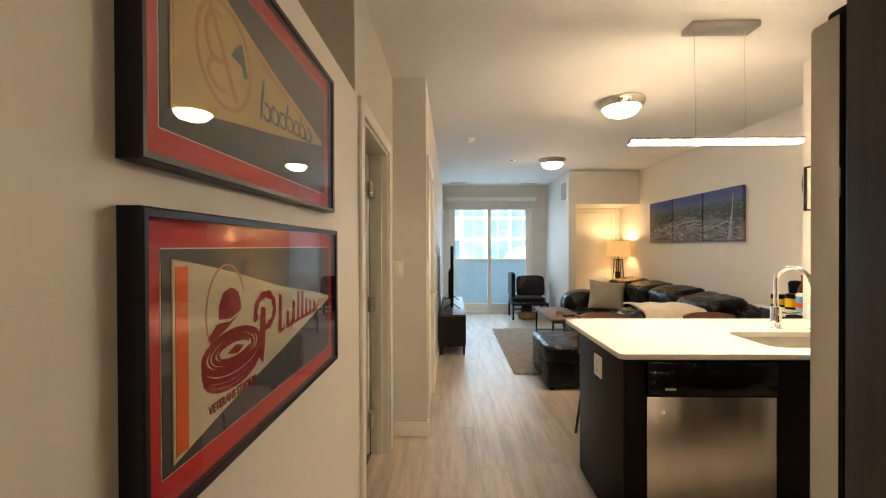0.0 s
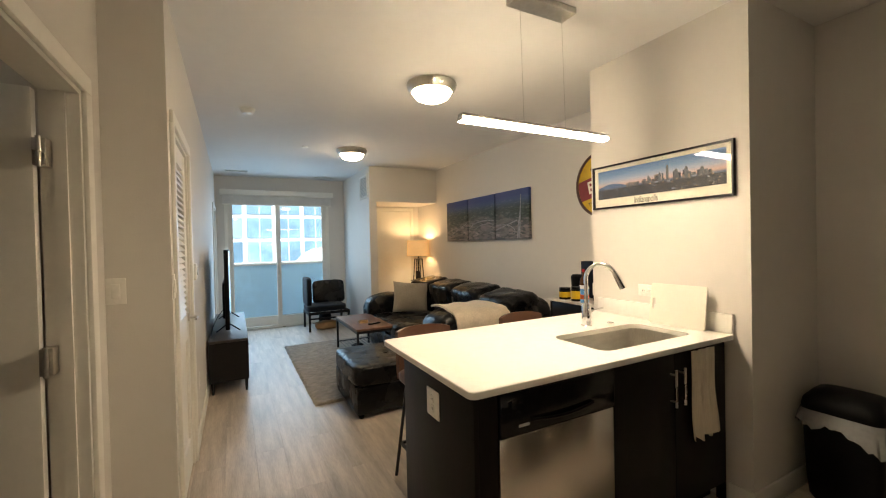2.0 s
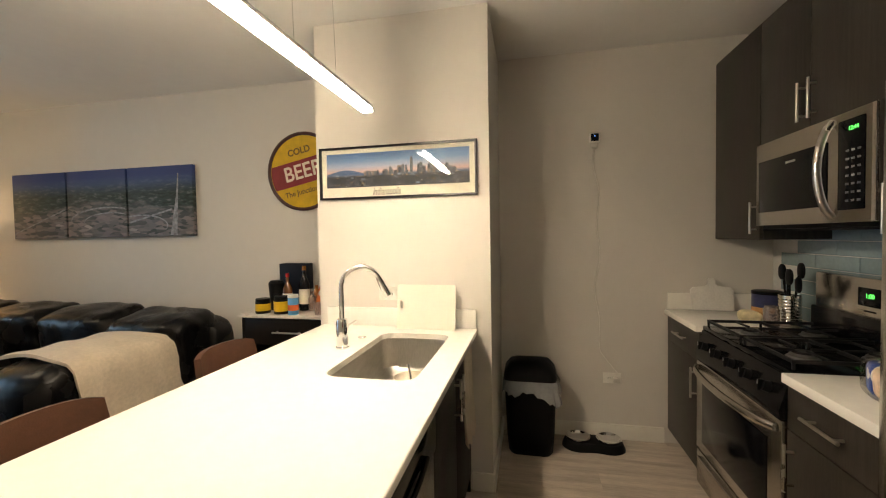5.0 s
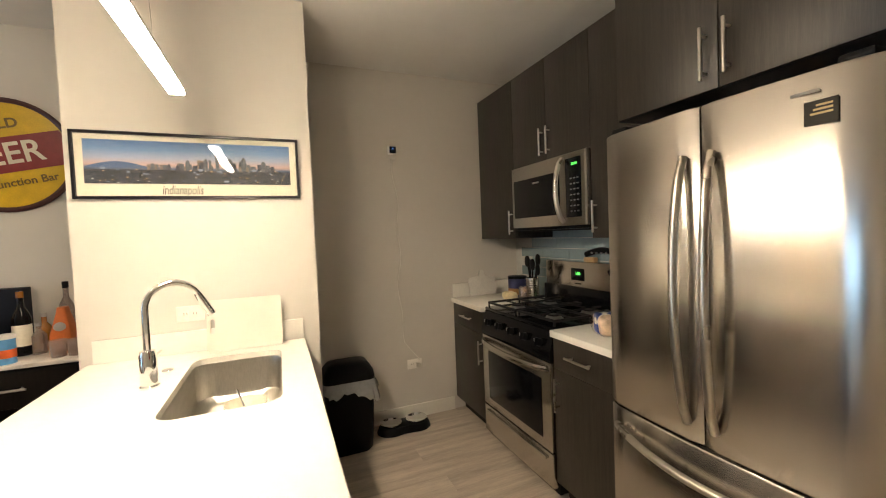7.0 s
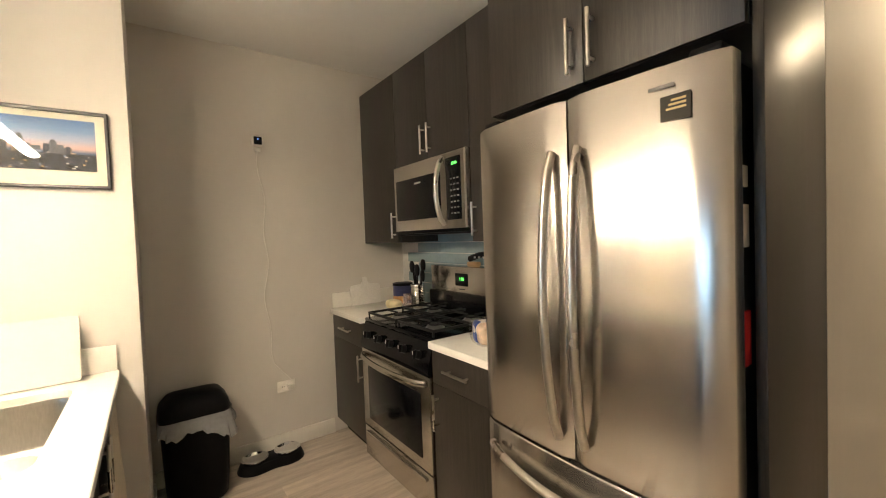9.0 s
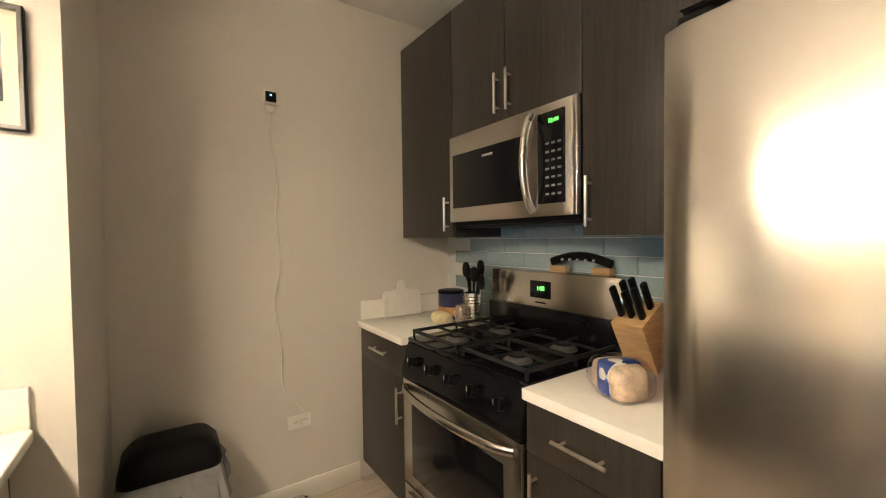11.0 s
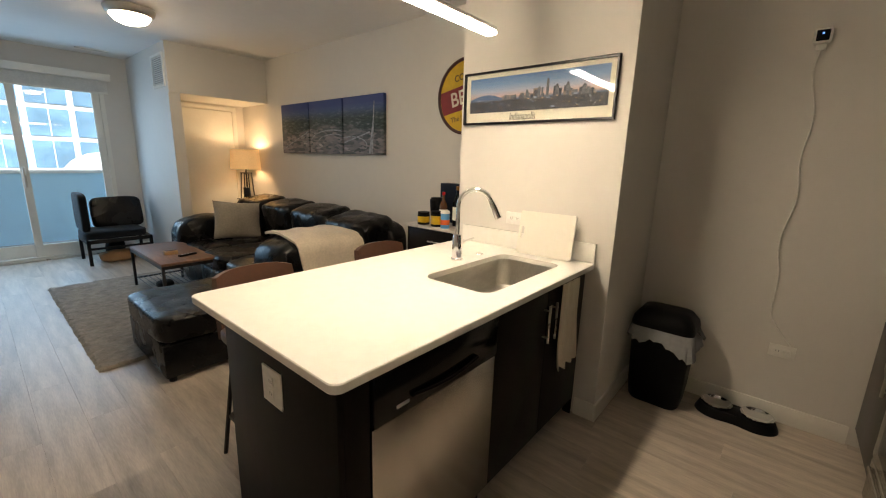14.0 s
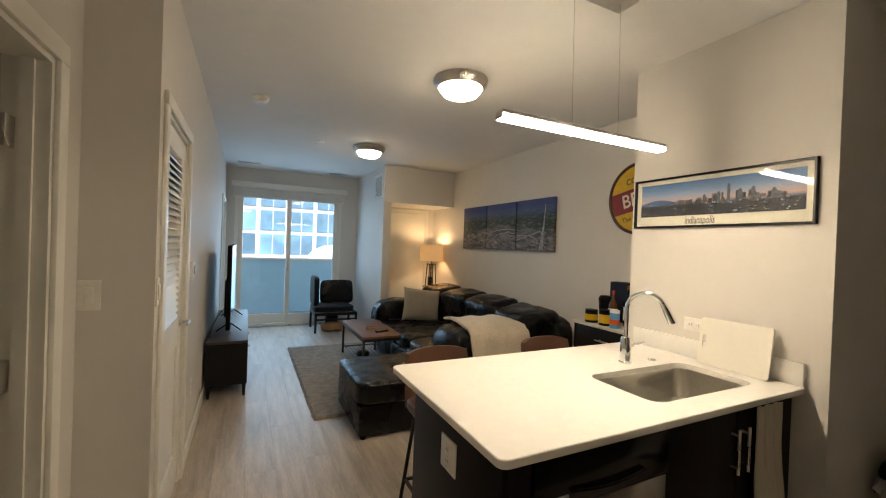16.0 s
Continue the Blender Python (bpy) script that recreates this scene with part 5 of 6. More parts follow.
# lower: cream pennant, cap and stadium drawn in red, the script as plain strokes
m = FACE_E(WX, 0.983, 1.249)
t, f, z1 = pennant(m, "pennant_picture", "framed cream felt pennant on red and charcoal mat", 0.895, 0.452, CREAMFELT, 0.153, -0.158, (0.386, 0.0), ORANGE)
for k, s in enumerate((smear(-0.20, -0.026, 0.104, 0.042, 0, 360, 0.014, 44), smear(-0.20, -0.025, 0.084, 0.031, 0, 360, 0.005, 40), smear(-0.20, -0.025, 0.074, 0.026, 0, 360, 0.010, 36),
                       smear(-0.20, -0.025, 0.058, 0.018, 15, 345, 0.005, 30), smear(-0.20, -0.038, 0.104, 0.042, 180, 360, 0.010, 30), smear(-0.20, -0.048, 0.102, 0.041, 182, 358, 0.008, 30),
                       smear(-0.20, -0.058, 0.098, 0.039, 185, 355, 0.007, 30), [(-0.225, -0.028), (-0.19, -0.036), (-0.165, -0.025), (-0.195, -0.017)])):
    part("printed_shape", slab(s, z1, 0.0005), REDPRINT, f)
for k in range(13):
    a = radians(195 + 150 * k / 12)
    x, y = -0.20 + 0.099 * math.cos(a), -0.040 + 0.040 * math.sin(a)
    part("printed_rib", slab(rect(x - 0.0018, x + 0.0018, y - 0.018, y), z1, 0.0004), REDPRINT, f)
crown = [(-0.252, 0.040), (-0.250, 0.066), (-0.236, 0.088), (-0.210, 0.095), (-0.186, 0.084), (-0.176, 0.062), (-0.178, 0.046), (-0.215, 0.036)]
part("printed_cap", slab(crown, z1, 0.0005), REDPRINT, f)
part("printed_brim", slab([(-0.256, 0.034), (-0.215, 0.031), (-0.186, 0.040), (-0.225, 0.020), (-0.275, 0.004), (-0.283, 0.014)], z1, 0.0005), REDPRINT, f)
part("printed_ring", slab(smear(-0.225, 0.052, 0.066, 0.088, 20, 250, 0.004, 40), z1, 0.0004), mat("faded_red_line", (0.50, 0.22, 0.18), 0.85), f)
bowl = [(-0.072 + 0.046 * math.cos(radians(a)), 0.028 + 0.037 * math.sin(radians(a))) for a in range(205, -110, -15)]
part("script_stroke", slab(stroke(bowl, 0.011), z1, 0.0005), REDPRINT, f)
part("script_stroke", slab([(-0.106, -0.066), (-0.085, -0.085), (-0.074, -0.035), (-0.072, 0.035), (-0.092, 0.040), (-0.098, 0.0)], z1 @ Matrix.Translation((0, 0, 0.0002)), 0.0005), REDPRINT, f)
for k, (x, hgt) in enumerate(((0.005, 0.094), (0.050, 0.045), (0.088, 0.062), (0.120, 0.082), (0.150, 0.078), (0.180, 0.052), (0.212, 0.042), (0.246, 0.036))):
    y0 = -0.036 + 0.055 * x
    part("script_stroke", slab([(x - 0.010, y0), (x + 0.007, y0 - 0.004), (x + 0.010, y0 + hgt - 0.006), (x - 0.006, y0 + hgt)], z1, 0.0005), REDPRINT, f)
    part("script_stroke", slab(stroke([(x + 0.004, y0 + 0.006), (x + 0.018, y0 + 0.002), (x + 0.028, y0 + 0.014)], 0.0045), z1 @ Matrix.Translation((0, 0, 0.0002)), 0.0005), REDPRINT, f)
lettering("VETERANS STADIUM", 0.022, m @ Matrix.Translation((-0.200, -0.110, 0.0208)) @ Matrix.Rotation(radians(2), 4, "Z"), REDPRINT, f, squash=0.82, bold=0.0006)

# upper: aged tan pennant with faded print
m = FACE_E(WX, 0.9675, 1.762)
t, f, z1 = pennant(m, "pennant_picture", "framed aged tan felt pennant on red and charcoal mat", 0.865, 0.452, TANFELT, 0.150, -0.135, (0.345, -0.012), TANFELT)
FADE = mat("faded_red_print", (0.45, 0.25, 0.13), 0.9)
TEAL = mat("faded_teal_print", (0.08, 0.15, 0.17), 0.9)
for s in (smear(-0.205, 0.01, 0.092, 0.098, 0, 360, 0.008, 44), smear(-0.235, 0.035, 0.036, 0.048, 60, 330, 0.009, 30), smear(-0.225, -0.03, 0.040, 0.030, 90, 300, 0.007, 26)):
    part("printed_shape", slab(s, z1, 0.0005), FADE, f)
part("printed_bat", slab([(-0.270, 0.10), (-0.262, 0.106), (-0.165, -0.06), (-0.178, -0.066)], z1 @ Matrix.Translation((0, 0, 0.0003)), 0.0005), FADE, f)
part("printed_hat", slab([(-0.190, 0.022), (-0.168, 0.050), (-0.150, 0.062), (-0.140, 0.035), (-0.128, 0.004), (-0.142, -0.004), (-0.150, 0.018)], z1, 0.0006), TEAL, f)
part("printed_line", slab(stroke([(-0.10, 0.075), (0.0, 0.050), (0.10, 0.030), (0.20, 0.012)], 0.006), z1, 0.0004), FADE, f)
for k in range(8):
    x = -0.072 + k * 0.044
    y0 = -0.060 + 0.0035 * k
    hgt = (0.088 - 0.006 * k) * (1.0 if k in (0, 3, 5) else 0.55)
    part("script_stroke", slab(stroke([(x, y0), (x + 0.006, y0 + hgt * 0.5), (x + 0.016, y0 + hgt)], 0.0065 - 0.0003 * k), z1, 0.0005), NAVY, f)
    if k < 7:
        part("script_stroke", slab(smear(x + 0.027, y0 + 0.022, 0.022, 0.022, -150, 120, 0.007, 12), z1 @ Matrix.Translation((0, 0, 0.0002)), 0.0005), NAVY, f)

# skyline panorama on the block wall
PYC, PZC, PW_, PH_ = 2.362, 1.802, 0.935, 0.302
m = FACE_W(CX, PYC, PZC)
t = framed("skyline_picture", "framed skyline panorama with cream mat and black frame", m, PW_, PH_, 0.012)
part("white_mat", slab(rect(-0.456, 0.456, -0.14, 0.14), m @ Matrix.Translation((0, 0, 0.002)), 0.003), MATWHITE, t)
ART = ramp_mat("dusk_sky_print", "Z", PZC - 0.075, PZC + 0.125, [(0.0, (0.015, 0.025, 0.05)), (0.25, (0.03, 0.045, 0.075)), (0.32, (0.10, 0.14, 0.24)), (0.40, (0.60, 0.40, 0.36)), (0.55, (0.36, 0.40, 0.56)), (0.72, (0.16, 0.29, 0.54)), (1.0, (0.045, 0.14, 0.38))])
art = part("print", slab(rect(-0.425, 0.425, -0.082, 0.115), m @ Matrix.Translation((0, 0, 0.005)), 0.0008), ART, t)
rng = random.Random(7)
zz = m @ Matrix.Translation((0, 0, 0.0060))
part("hill", slab([(-0.42, -0.01)] + [(-0.42 + 0.23 * k / 10, -0.005 + 0.024 * math.sin(math.pi * k / 10)) for k in range(11)] + [(-0.19, -0.01)], zz, 0.0003), mat("hill_print", (0.07, 0.13, 0.28), 0.6), art)
BLDG = [mat("print_tower_%s" % q, c, 0.6, var=0.5, scale=160, fine=0.3) for q, c in (("dark", (0.035, 0.045, 0.07)), ("grey", (0.10, 0.11, 0.14)), ("tan", (0.20, 0.16, 0.14)))]
for k in range(46):
    x = -0.20 + 0.62 * rng.random()
    core = math.exp(-((x - 0.10) / 0.16) ** 2)
    hb = 0.010 + rng.random() * (0.010 + 0.03 * core)
    w = 0.010 + 0.016 * rng.random()
    part("printed_tower", slab(rect(max(-0.42, x - w / 2), min(0.424, x + w / 2), -0.035, -0.008 + hb), zz @ Matrix.Translation((0, 0, 0.00002 * k)), 0.0003), BLDG[k % 3], art, smooth=False)
for x, hb, w in ((0.095, 0.078, 0.016), (0.15, 0.045, 0.02), (0.045, 0.040, 0.018), (0.21, 0.050, 0.02), (0.30, 0.034, 0.022), (-0.03, 0.030, 0.018)):
    part("printed_tower", slab([(x - w / 2, -0.03), (x + w / 2, -0.03), (x + w / 2, hb - 0.012), (x + w / 5, hb), (x - w / 5, hb), (x - w / 2, hb - 0.012)], zz @ Matrix.Translation((0, 0, 0.0015)), 0.0003), BLDG[1], art, smooth=False)
part("city_base", slab(rect(-0.425, 0.425, -0.082, -0.018), zz @ Matrix.Translation((0, 0, 0.0016)), 0.0003), mat("city_lights_print", (0.028, 0.034, 0.05), 0.6, var=0.95, scale=45, fine=0.9), art)
GLINT = [mat("print_glint_%s" % q, c, 0.6) for q, c in (("warm", (0.80, 0.55, 0.30)), ("white", (0.70, 0.70, 0.72)), ("blue", (0.22, 0.28, 0.40)))]
for k in range(64):
    x, y = rng.uniform(-0.41, 0.41), -0.078 + 0.062 * rng.random() ** 1.3
    w = rng.uniform(0.002, 0.012 if k % 3 == 2 else 0.006)
    part("printed_light", slab(rect(x - w, x + w, y, y + rng.uniform(0.0015, 0.004 + 0.006 * (k % 3 == 2))), zz @ Matrix.Translation((0, 0, 0.0020 + 0.00001 * k)), 0.0002), GLINT[k % 3], art, smooth=False)
lettering("indianapolis", 0.060, m @ Matrix.Translation((-0.055, -0.112, 0.0058)), mat("grey_ink", (0.10, 0.09, 0.08), 0.7), t, squash=0.60, bold=0.0004, shear=0.2)

# aerial photo in three canvases


def aerial_mat():
    """An aerial photograph: hazy blue horizon, dark woods, pale lots and streets towards the foot."""
    mt = bpy.data.materials.new("aerial_photo_print")
    mt.use_nodes = True
    n, l = mt.node_tree.nodes, mt.node_tree.links
    b = n["Principled BSDF"]
    b.inputs["Roughness"].default_value = 0.55
    tc = n.new("ShaderNodeTexCoord")
    mp = n.new("ShaderNodeMapping")
    mp.inputs["Scale"].default_value = (1, 0.45, 1.6)
    mp.inputs["Rotation"].default_value = (radians(14), 0, 0)
    l.new(tc.outputs["Object"], mp.inputs["Vector"])
    sp = n.new("ShaderNodeSeparateXYZ")
    l.new(tc.outputs["Object"], sp.inputs[0])

    def ramp(stops, source):
        cr = n.new("ShaderNodeValToRGB")
        while len(cr.color_ramp.elements) < len(stops):
            cr.color_ramp.elements.new(0.5)
        for e, (p, c) in zip(cr.color_ramp.elements, stops):
            e.position, e.color = p, (*c, 1)
        l.new(source, cr.inputs[0])
        return cr.outputs[0]

    def mixed(fac, one, two):
        mx = n.new("ShaderNodeMix")
        mx.data_type = "RGBA"
        l.new(fac, mx.inputs["Factor"])
        l.new(one, mx.inputs["A"])
        l.new(two, mx.inputs["B"])
        return mx.outputs["Result"]

    vo = n.new("ShaderNodeTexVoronoi")
    vo.inputs["Scale"].default_value = 30
    l.new(mp.outputs[0], vo.inputs["Vector"])
    lots = ramp([(0.0, (0.03, 0.05, 0.05)), (0.35, (0.08, 0.09, 0.10)), (0.6, (0.24, 0.21, 0.22)), (0.8, (0.12, 0.12, 0.14)), (1.0, (0.42, 0.38, 0.38))], vo.outputs["Color"])
    nz = n.new("ShaderNodeTexNoise")
    nz.inputs["Scale"].default_value, nz.inputs["Detail"].default_value = 34, 6
    l.new(mp.outputs[0], nz.inputs["Vector"])
    woods = ramp([(0.35, (0.010, 0.020, 0.022)), (0.55, (0.030, 0.055, 0.050)), (0.70, (0.13, 0.14, 0.15))], nz.outputs["Fac"])
    patch = n.new("ShaderNodeTexNoise")
    patch.inputs["Scale"].default_value, patch.inputs["Detail"].default_value = 5, 4
    l.new(mp.outputs[0], patch.inputs["Vector"])
    hz = n.new("ShaderNodeMapRange")
    hz.inputs["From Min"].default_value, hz.inputs["From Max"].default_value = 1.50, 1.93
    l.new(sp.outputs[2], hz.inputs["Value"])
    ad = n.new("ShaderNodeMath")
    ad.operation = "MULTIPLY_ADD"
    l.new(patch.outputs["Fac"], ad.inputs[0])
    ad.inputs[1].default_value = 0.9
    l.new(hz.outputs[0], ad.inputs[2])
    wooded = ramp([(0.86, (0, 0, 0)), (1.0, (1, 1, 1))], ad.outputs[0])
    land = mixed(wooded, lots, woods)
    sky_in = n.new("ShaderNodeMapRange")
    sky_in.inputs["From Min"].default_value, sky_in.inputs["From Max"].default_value = 1.84, 2.0
    l.new(sp.outputs[2], sky_in.inputs["Value"])
    blue = ramp([(0.0, (0.05, 0.09, 0.16)), (0.6, (0.05, 0.10, 0.28)), (1.0, (0.025, 0.05, 0.20))], sky_in.outputs[0])
    l.new(mixed(sky_in.outputs[0], land, blue), b.inputs["Base Color"])
    return mt


AER = aerial_mat()
LINE = mat("road_print", (0.26, 0.27, 0.30), 0.6, var=0.5, scale=30)
for k, (y1, y0) in enumerate(((6.39, 5.755), (5.735, 5.075), (5.055, 4.385))):
    t = thing("canvas_print", "dark blue aerial photo canvas, one of three", "canvas", (EX, (y0 + y1) / 2, 1.77), group="three canvases")
    c = part("canvas", box(EX - 0.04, EX - 0.001, y0, y1, 1.467, 2.068, 0.004), AER, t)
    m = FACE_W(EX - 0.0402, (y0 + y1) / 2, 1.72)
    if k == 1:
        for s in (smear(0.12, -0.11, 0.42, 0.13, 20, 178, 0.014), smear(0.15, -0.12, 0.30, 0.09, 30, 185, 0.010)):
            s = [(min(0.32, max(-0.32, x)), max(-0.24, y)) for x, y in s]
            part("printed_road", slab(s, m, 0.0006), LINE, c)
    elif k == 2:
        part("printed_road", slab([(0.10, -0.245), (0.17, -0.245), (0.19, 0.10), (0.20, 0.28), (0.19, 0.28), (0.17, 0.10)], m, 0.0006), LINE, c)
        part("printed_road", slab([(-0.32, -0.12), (-0.32, -0.135), (0.12, -0.03), (0.12, -0.015)], m, 0.0006), LINE, c)
        part("printed_road", slab(smear(-0.2, -0.16, 0.28, 0.10, -20, 120, 0.012), m @ Matrix.Translation((0, 0, 0.0007)), 0.0004), LINE, c)
    else:
        part("printed_road", slab([(-0.31, -0.20), (-0.31, -0.21), (0.31, 0.0), (0.31, 0.015)], m, 0.0006), LINE, c)

# round sign
SYC, SZC, SR = 3.37, 1.96, 0.30
sg = thing("round_sign", "round yellow and maroon metal bar sign", "sign", (EX, SYC, SZC))
m = FACE_W(EX, SYC, SZC)
part("rim", lathe([(SR + 0.012, 0.001), (SR + 0.012, 0.018), (SR, 0.024), (SR - 0.014, 0.018), (SR - 0.014, 0.001)], seg=56, m=m), mat("sign_rim", (0.06, 0.02, 0.02), 0.4), sg)
part("yellow_face", lathe([(0.0, 0.002), (SR - 0.013, 0.002), (SR - 0.013, 0.010), (0.0, 0.010)], seg=56, m=m), YELLOW, sg)
tilt = m @ Matrix.Rotation(radians(12), 4, "Z")
bd = [( (SR - 0.018) * math.cos(radians(a)), (SR - 0.018) * math.sin(radians(a))) for a in list(range(-20, 21, 4)) + list(range(160, 201, 4))]
part("maroon_band", slab(bd, tilt @ Matrix.Translation((0, 0, 0.0105)), 0.002), SIGNRED, sg)
lettering("BEER", 0.165, tilt @ Matrix.Translation((0, 0, 0.0135)), mat("sign_cream", (0.72, 0.66, 0.55), 0.4), sg, bold=0.0025, squash=0.95)
lettering("COLD", 0.072, tilt @ Matrix.Translation((0.0, 0.165, 0.0115)), mat("sign_ink", (0.15, 0.10, 0.02), 0.4), sg, bold=0.002)
lettering("The Junction Bar", 0.058, tilt @ Matrix.Translation((0.0, -0.155, 0.0115)), mat("sign_ink", (0.15, 0.10, 0.02), 0.4), sg, bold=0.001)

# ---- living room ----
rug = thing("area_rug", "shaggy mottled grey-beige area rug", "rug", (1.6, 5.6, 0))
bm = bmesh.new()
nx, ny = 90, 110
X0, X1, Y0, Y1 = 0.735, 2.75, 4.44, 6.88
g = []
for j in range(ny + 1):
    row = []
    for i in range(nx + 1):
        x, y = X0 + (X1 - X0) * i / nx, Y0 + (Y1 - Y0) * j / ny
        edge = i in (0, nx) or j in (0, ny)
        row.append(bm.verts.new((x + random.uniform(-0.006, 0.006), y + random.uniform(-0.006, 0.006), 0.002 if edge else 0.016 + 0.010 * random.random())))
    g.append(row)
for j in range(ny):
    for i in range(nx):
        bm.faces.new((g[j][i], g[j][i + 1], g[j + 1][i + 1], g[j + 1][i]))
part("rug_surface", bm, RUG, rug)

ot = thing("ottoman", "black tufted leather ottoman", "ottoman", (1.36, 4.34, 0))
OX0, OX1, OY0, OY1 = 0.975, 1.78, 3.94, 4.74
part("base", box(OX0 + 0.015, OX1 - 0.015, OY0 + 0.015, OY1 - 0.015, 0.035, 0.26, 0.012), LEATHER, ot)
dm = [(OX0 + 0.2 + 0.2 * i, OY0 + 0.2 + 0.2 * j, 0.44, 0.045, 0.022) for i in range(3) for j in range(3)]
part("lid", pillow(OX0, OX1, OY0, OY1, 0.255, 0.435, 9.0, 22, 0.004, 2, dimples=dm), LEATHER, ot, "tufted leather lid")
for x, y, *_ in dm:
    part("button", lathe([(0.0, 0.428), (0.010, 0.426), (0.013, 0.418)], (x, y, 0), 12), LEATHER, ot)
for x in (OX0 + 0.06, OX1 - 0.06):
    for y in (OY0 + 0.06, OY1 - 0.06):
        part("foot", rod((x, y, 0), (x, y, 0.04), 0.022), BLACKPLASTIC, ot)

so = thing("sofa", "black tufted leather sofa along the wall", "sofa", (2.5, 5.3, 0))
part("base", box(1.86, 3.10, 4.15, 6.62, 0.06, 0.30, 0.03), LEATHER, so)
part("seat_rail", pillow(1.78, 2.02, 4.55, 6.28, 0.05, 0.36, 6, 10, 0.006, 1), LEATHER, so)
n = 3
for k in range(n):
    y0 = 4.56 + k * 0.575
    part("seat_cushion", pillow(1.80, 2.80, y0, y0 + 0.575, 0.27, 0.475, 5.5, 14, 0.008, k, dimples=[(2.1, y0 + 0.29, 0.475, 0.07, 0.012), (2.45, y0 + 0.29, 0.475, 0.07, 0.012)]), LEATHER, so, "seat cushion")
tiltb = Matrix.Rotation(radians(-10), 4, "Y")
for k in range(4):
    y0 = 4.02 + k * 0.66
    hz = 0.88 if k == 0 else 0.91
    dml = [(-0.0 + 2.72, y0 + q, zq, 0.09, 0.035) for q in (0.18, 0.48) for zq in (0.60, 0.74)]
    part("back_cushion", pillow(2.62, 3.05, y0, y0 + 0.67, 0.36, hz, 6.5, 16, 0.012, k + 5, tiltb, dimples=dml), LEATHER, so, "tufted back cushion")
part("back_frame", pillow(2.86, 3.13, 3.95, 6.66, 0.05, 0.85, 7, 14, 0.006, 3), LEATHER, so)
part("arm", pillow(1.82, 3.0, 4.08, 4.60, 0.05, 0.77, 5.0, 16, 0.010, 11), LEATHER, so, "rounded padded arm")
part("arm", pillow(1.80, 2.95, 6.22, 6.68, 0.05, 0.72, 4.2, 16, 0.012, 13), LEATHER, so, "rounded padded arm")
pl = solo("throw_pillow", square_cushion(0.52, 0.44, 0.17, pose(2.36, 6.05, 0.675, -14, 6, -8)), BEIGE, "grey-beige throw pillow on the sofa", "pillow")
bk = thing("throw_blanket", "cream throw blanket draped over the sofa arm", "blanket", (2.35, 4.2, 0.5))
rows = []
for u in range(25):
    x = 2.03 + 0.66 * u / 24
    line = []
    for k in range(26):
        s = k / 25
        if s < 0.45:
            q = s / 0.45
            y, z = 4.62 - 0.46 * q, 0.775 + 0.02 * math.sin(math.pi * q)
        else:
            q = (s - 0.45) / 0.55
            a = min(1.0, q / 0.18) * math.pi / 2
            y, z = 4.16 - 0.10 * math.sin(a), 0.775 - 0.10 * (1 - math.cos(a)) - 0.32 * max(0, q - 0.18) / 0.82
        y -= 0.008 * math.sin(u * 0.9) * s
        z += 0.006 * math.sin(u * 0.7 + k * 0.4)
        line.append((x + 0.012 * math.sin(k * 0.3 + 1) - 0.05 * (1 - s), y, z))
    rows.append(line)
part("cloth", drape(rows, 0.02), THROW, bk)

ct = thing("coffee_table", "low coffee table, walnut top on black metal frame", "coffee table", (1.61, 5.87, 0))
TX0, TX1, TY0, TY1 = 1.375, 1.84, 5.34, 6.40
part("tabletop", box(TX0, TX1, TY0, TY1, 0.425, 0.45, 0.003), WOOD, ct, "walnut wood top")
part("apron", boxes((TX0, TX1, TY0, TY0 + 0.02, 0.395, 0.4245), (TX0, TX1, TY1 - 0.02, TY1, 0.395, 0.4245), (TX0, TX0 + 0.02, TY0 + 0.02, TY1 - 0.02, 0.395, 0.4245), (TX1 - 0.02, TX1, TY0 + 0.02, TY1 - 0.02, 0.395, 0.4245)), BLACKMETAL, ct)
for x in (TX0, TX1 - 0.025):
    for y in (TY0, TY1 - 0.025):
        part("leg", box(x, x + 0.025, y, y + 0.025, 0.02, 0.395, 0.002), BLACKMETAL, ct)
sh = boxes((TX0, TX1, TY0 + 0.025, TY0 + 0.04, 0.10, 0.115), (TX0, TX1, TY1 - 0.04, TY1 - 0.025, 0.10, 0.115))
for k in range(10):
    rod((TX0 + 0.025 + 0.046 * k, TY0 + 0.03, 0.112), (TX0 + 0.025 + 0.046 * k, TY1 - 0.03, 0.112), 0.004, seg=6, bm=sh)
part("lower_shelf", sh, BLACKMETAL, ct, "black wire shelf")
wbx = thing("wooden_box", "small light wooden coaster box", "box", (1.56, 5.72, 0.45))
part("box_body", box(1.51, 1.62, 5.70, 5.78, 0.4505, 0.485, 0.003), LIGHTWOOD, wbx)
part("coaster", box(1.52, 1.61, 5.71, 5.77, 0.485, 0.492, 0.002), WOOD, wbx)
rm = thing("remote_control", "black remote control on the coffee table", "remote", (1.62, 5.55, 0.45))
bm = box(-0.085, 0.085, -0.022, 0.022, 0.0, 0.018, 0.006)
bmesh.ops.transform(bm, matrix=pose(1.66, 5.57, 0.4505, 0, 0, 20), verts=bm.verts)
part("shell", bm, BLACKPLASTIC, rm)
for k in range(4):
    bm = box(-0.06 + k * 0.03, -0.046 + k * 0.03, -0.008, 0.008, 0.0175, 0.0195, 0.002)
    bmesh.ops.transform(bm, matrix=pose(1.66, 5.57, 0.4505, 0, 0, 20), verts=bm.verts)
    part("button", bm, SILVER, rm)
gc = thing("game_controller", "white game controller on the lower shelf", "controller", (1.6, 5.55, 0.12))
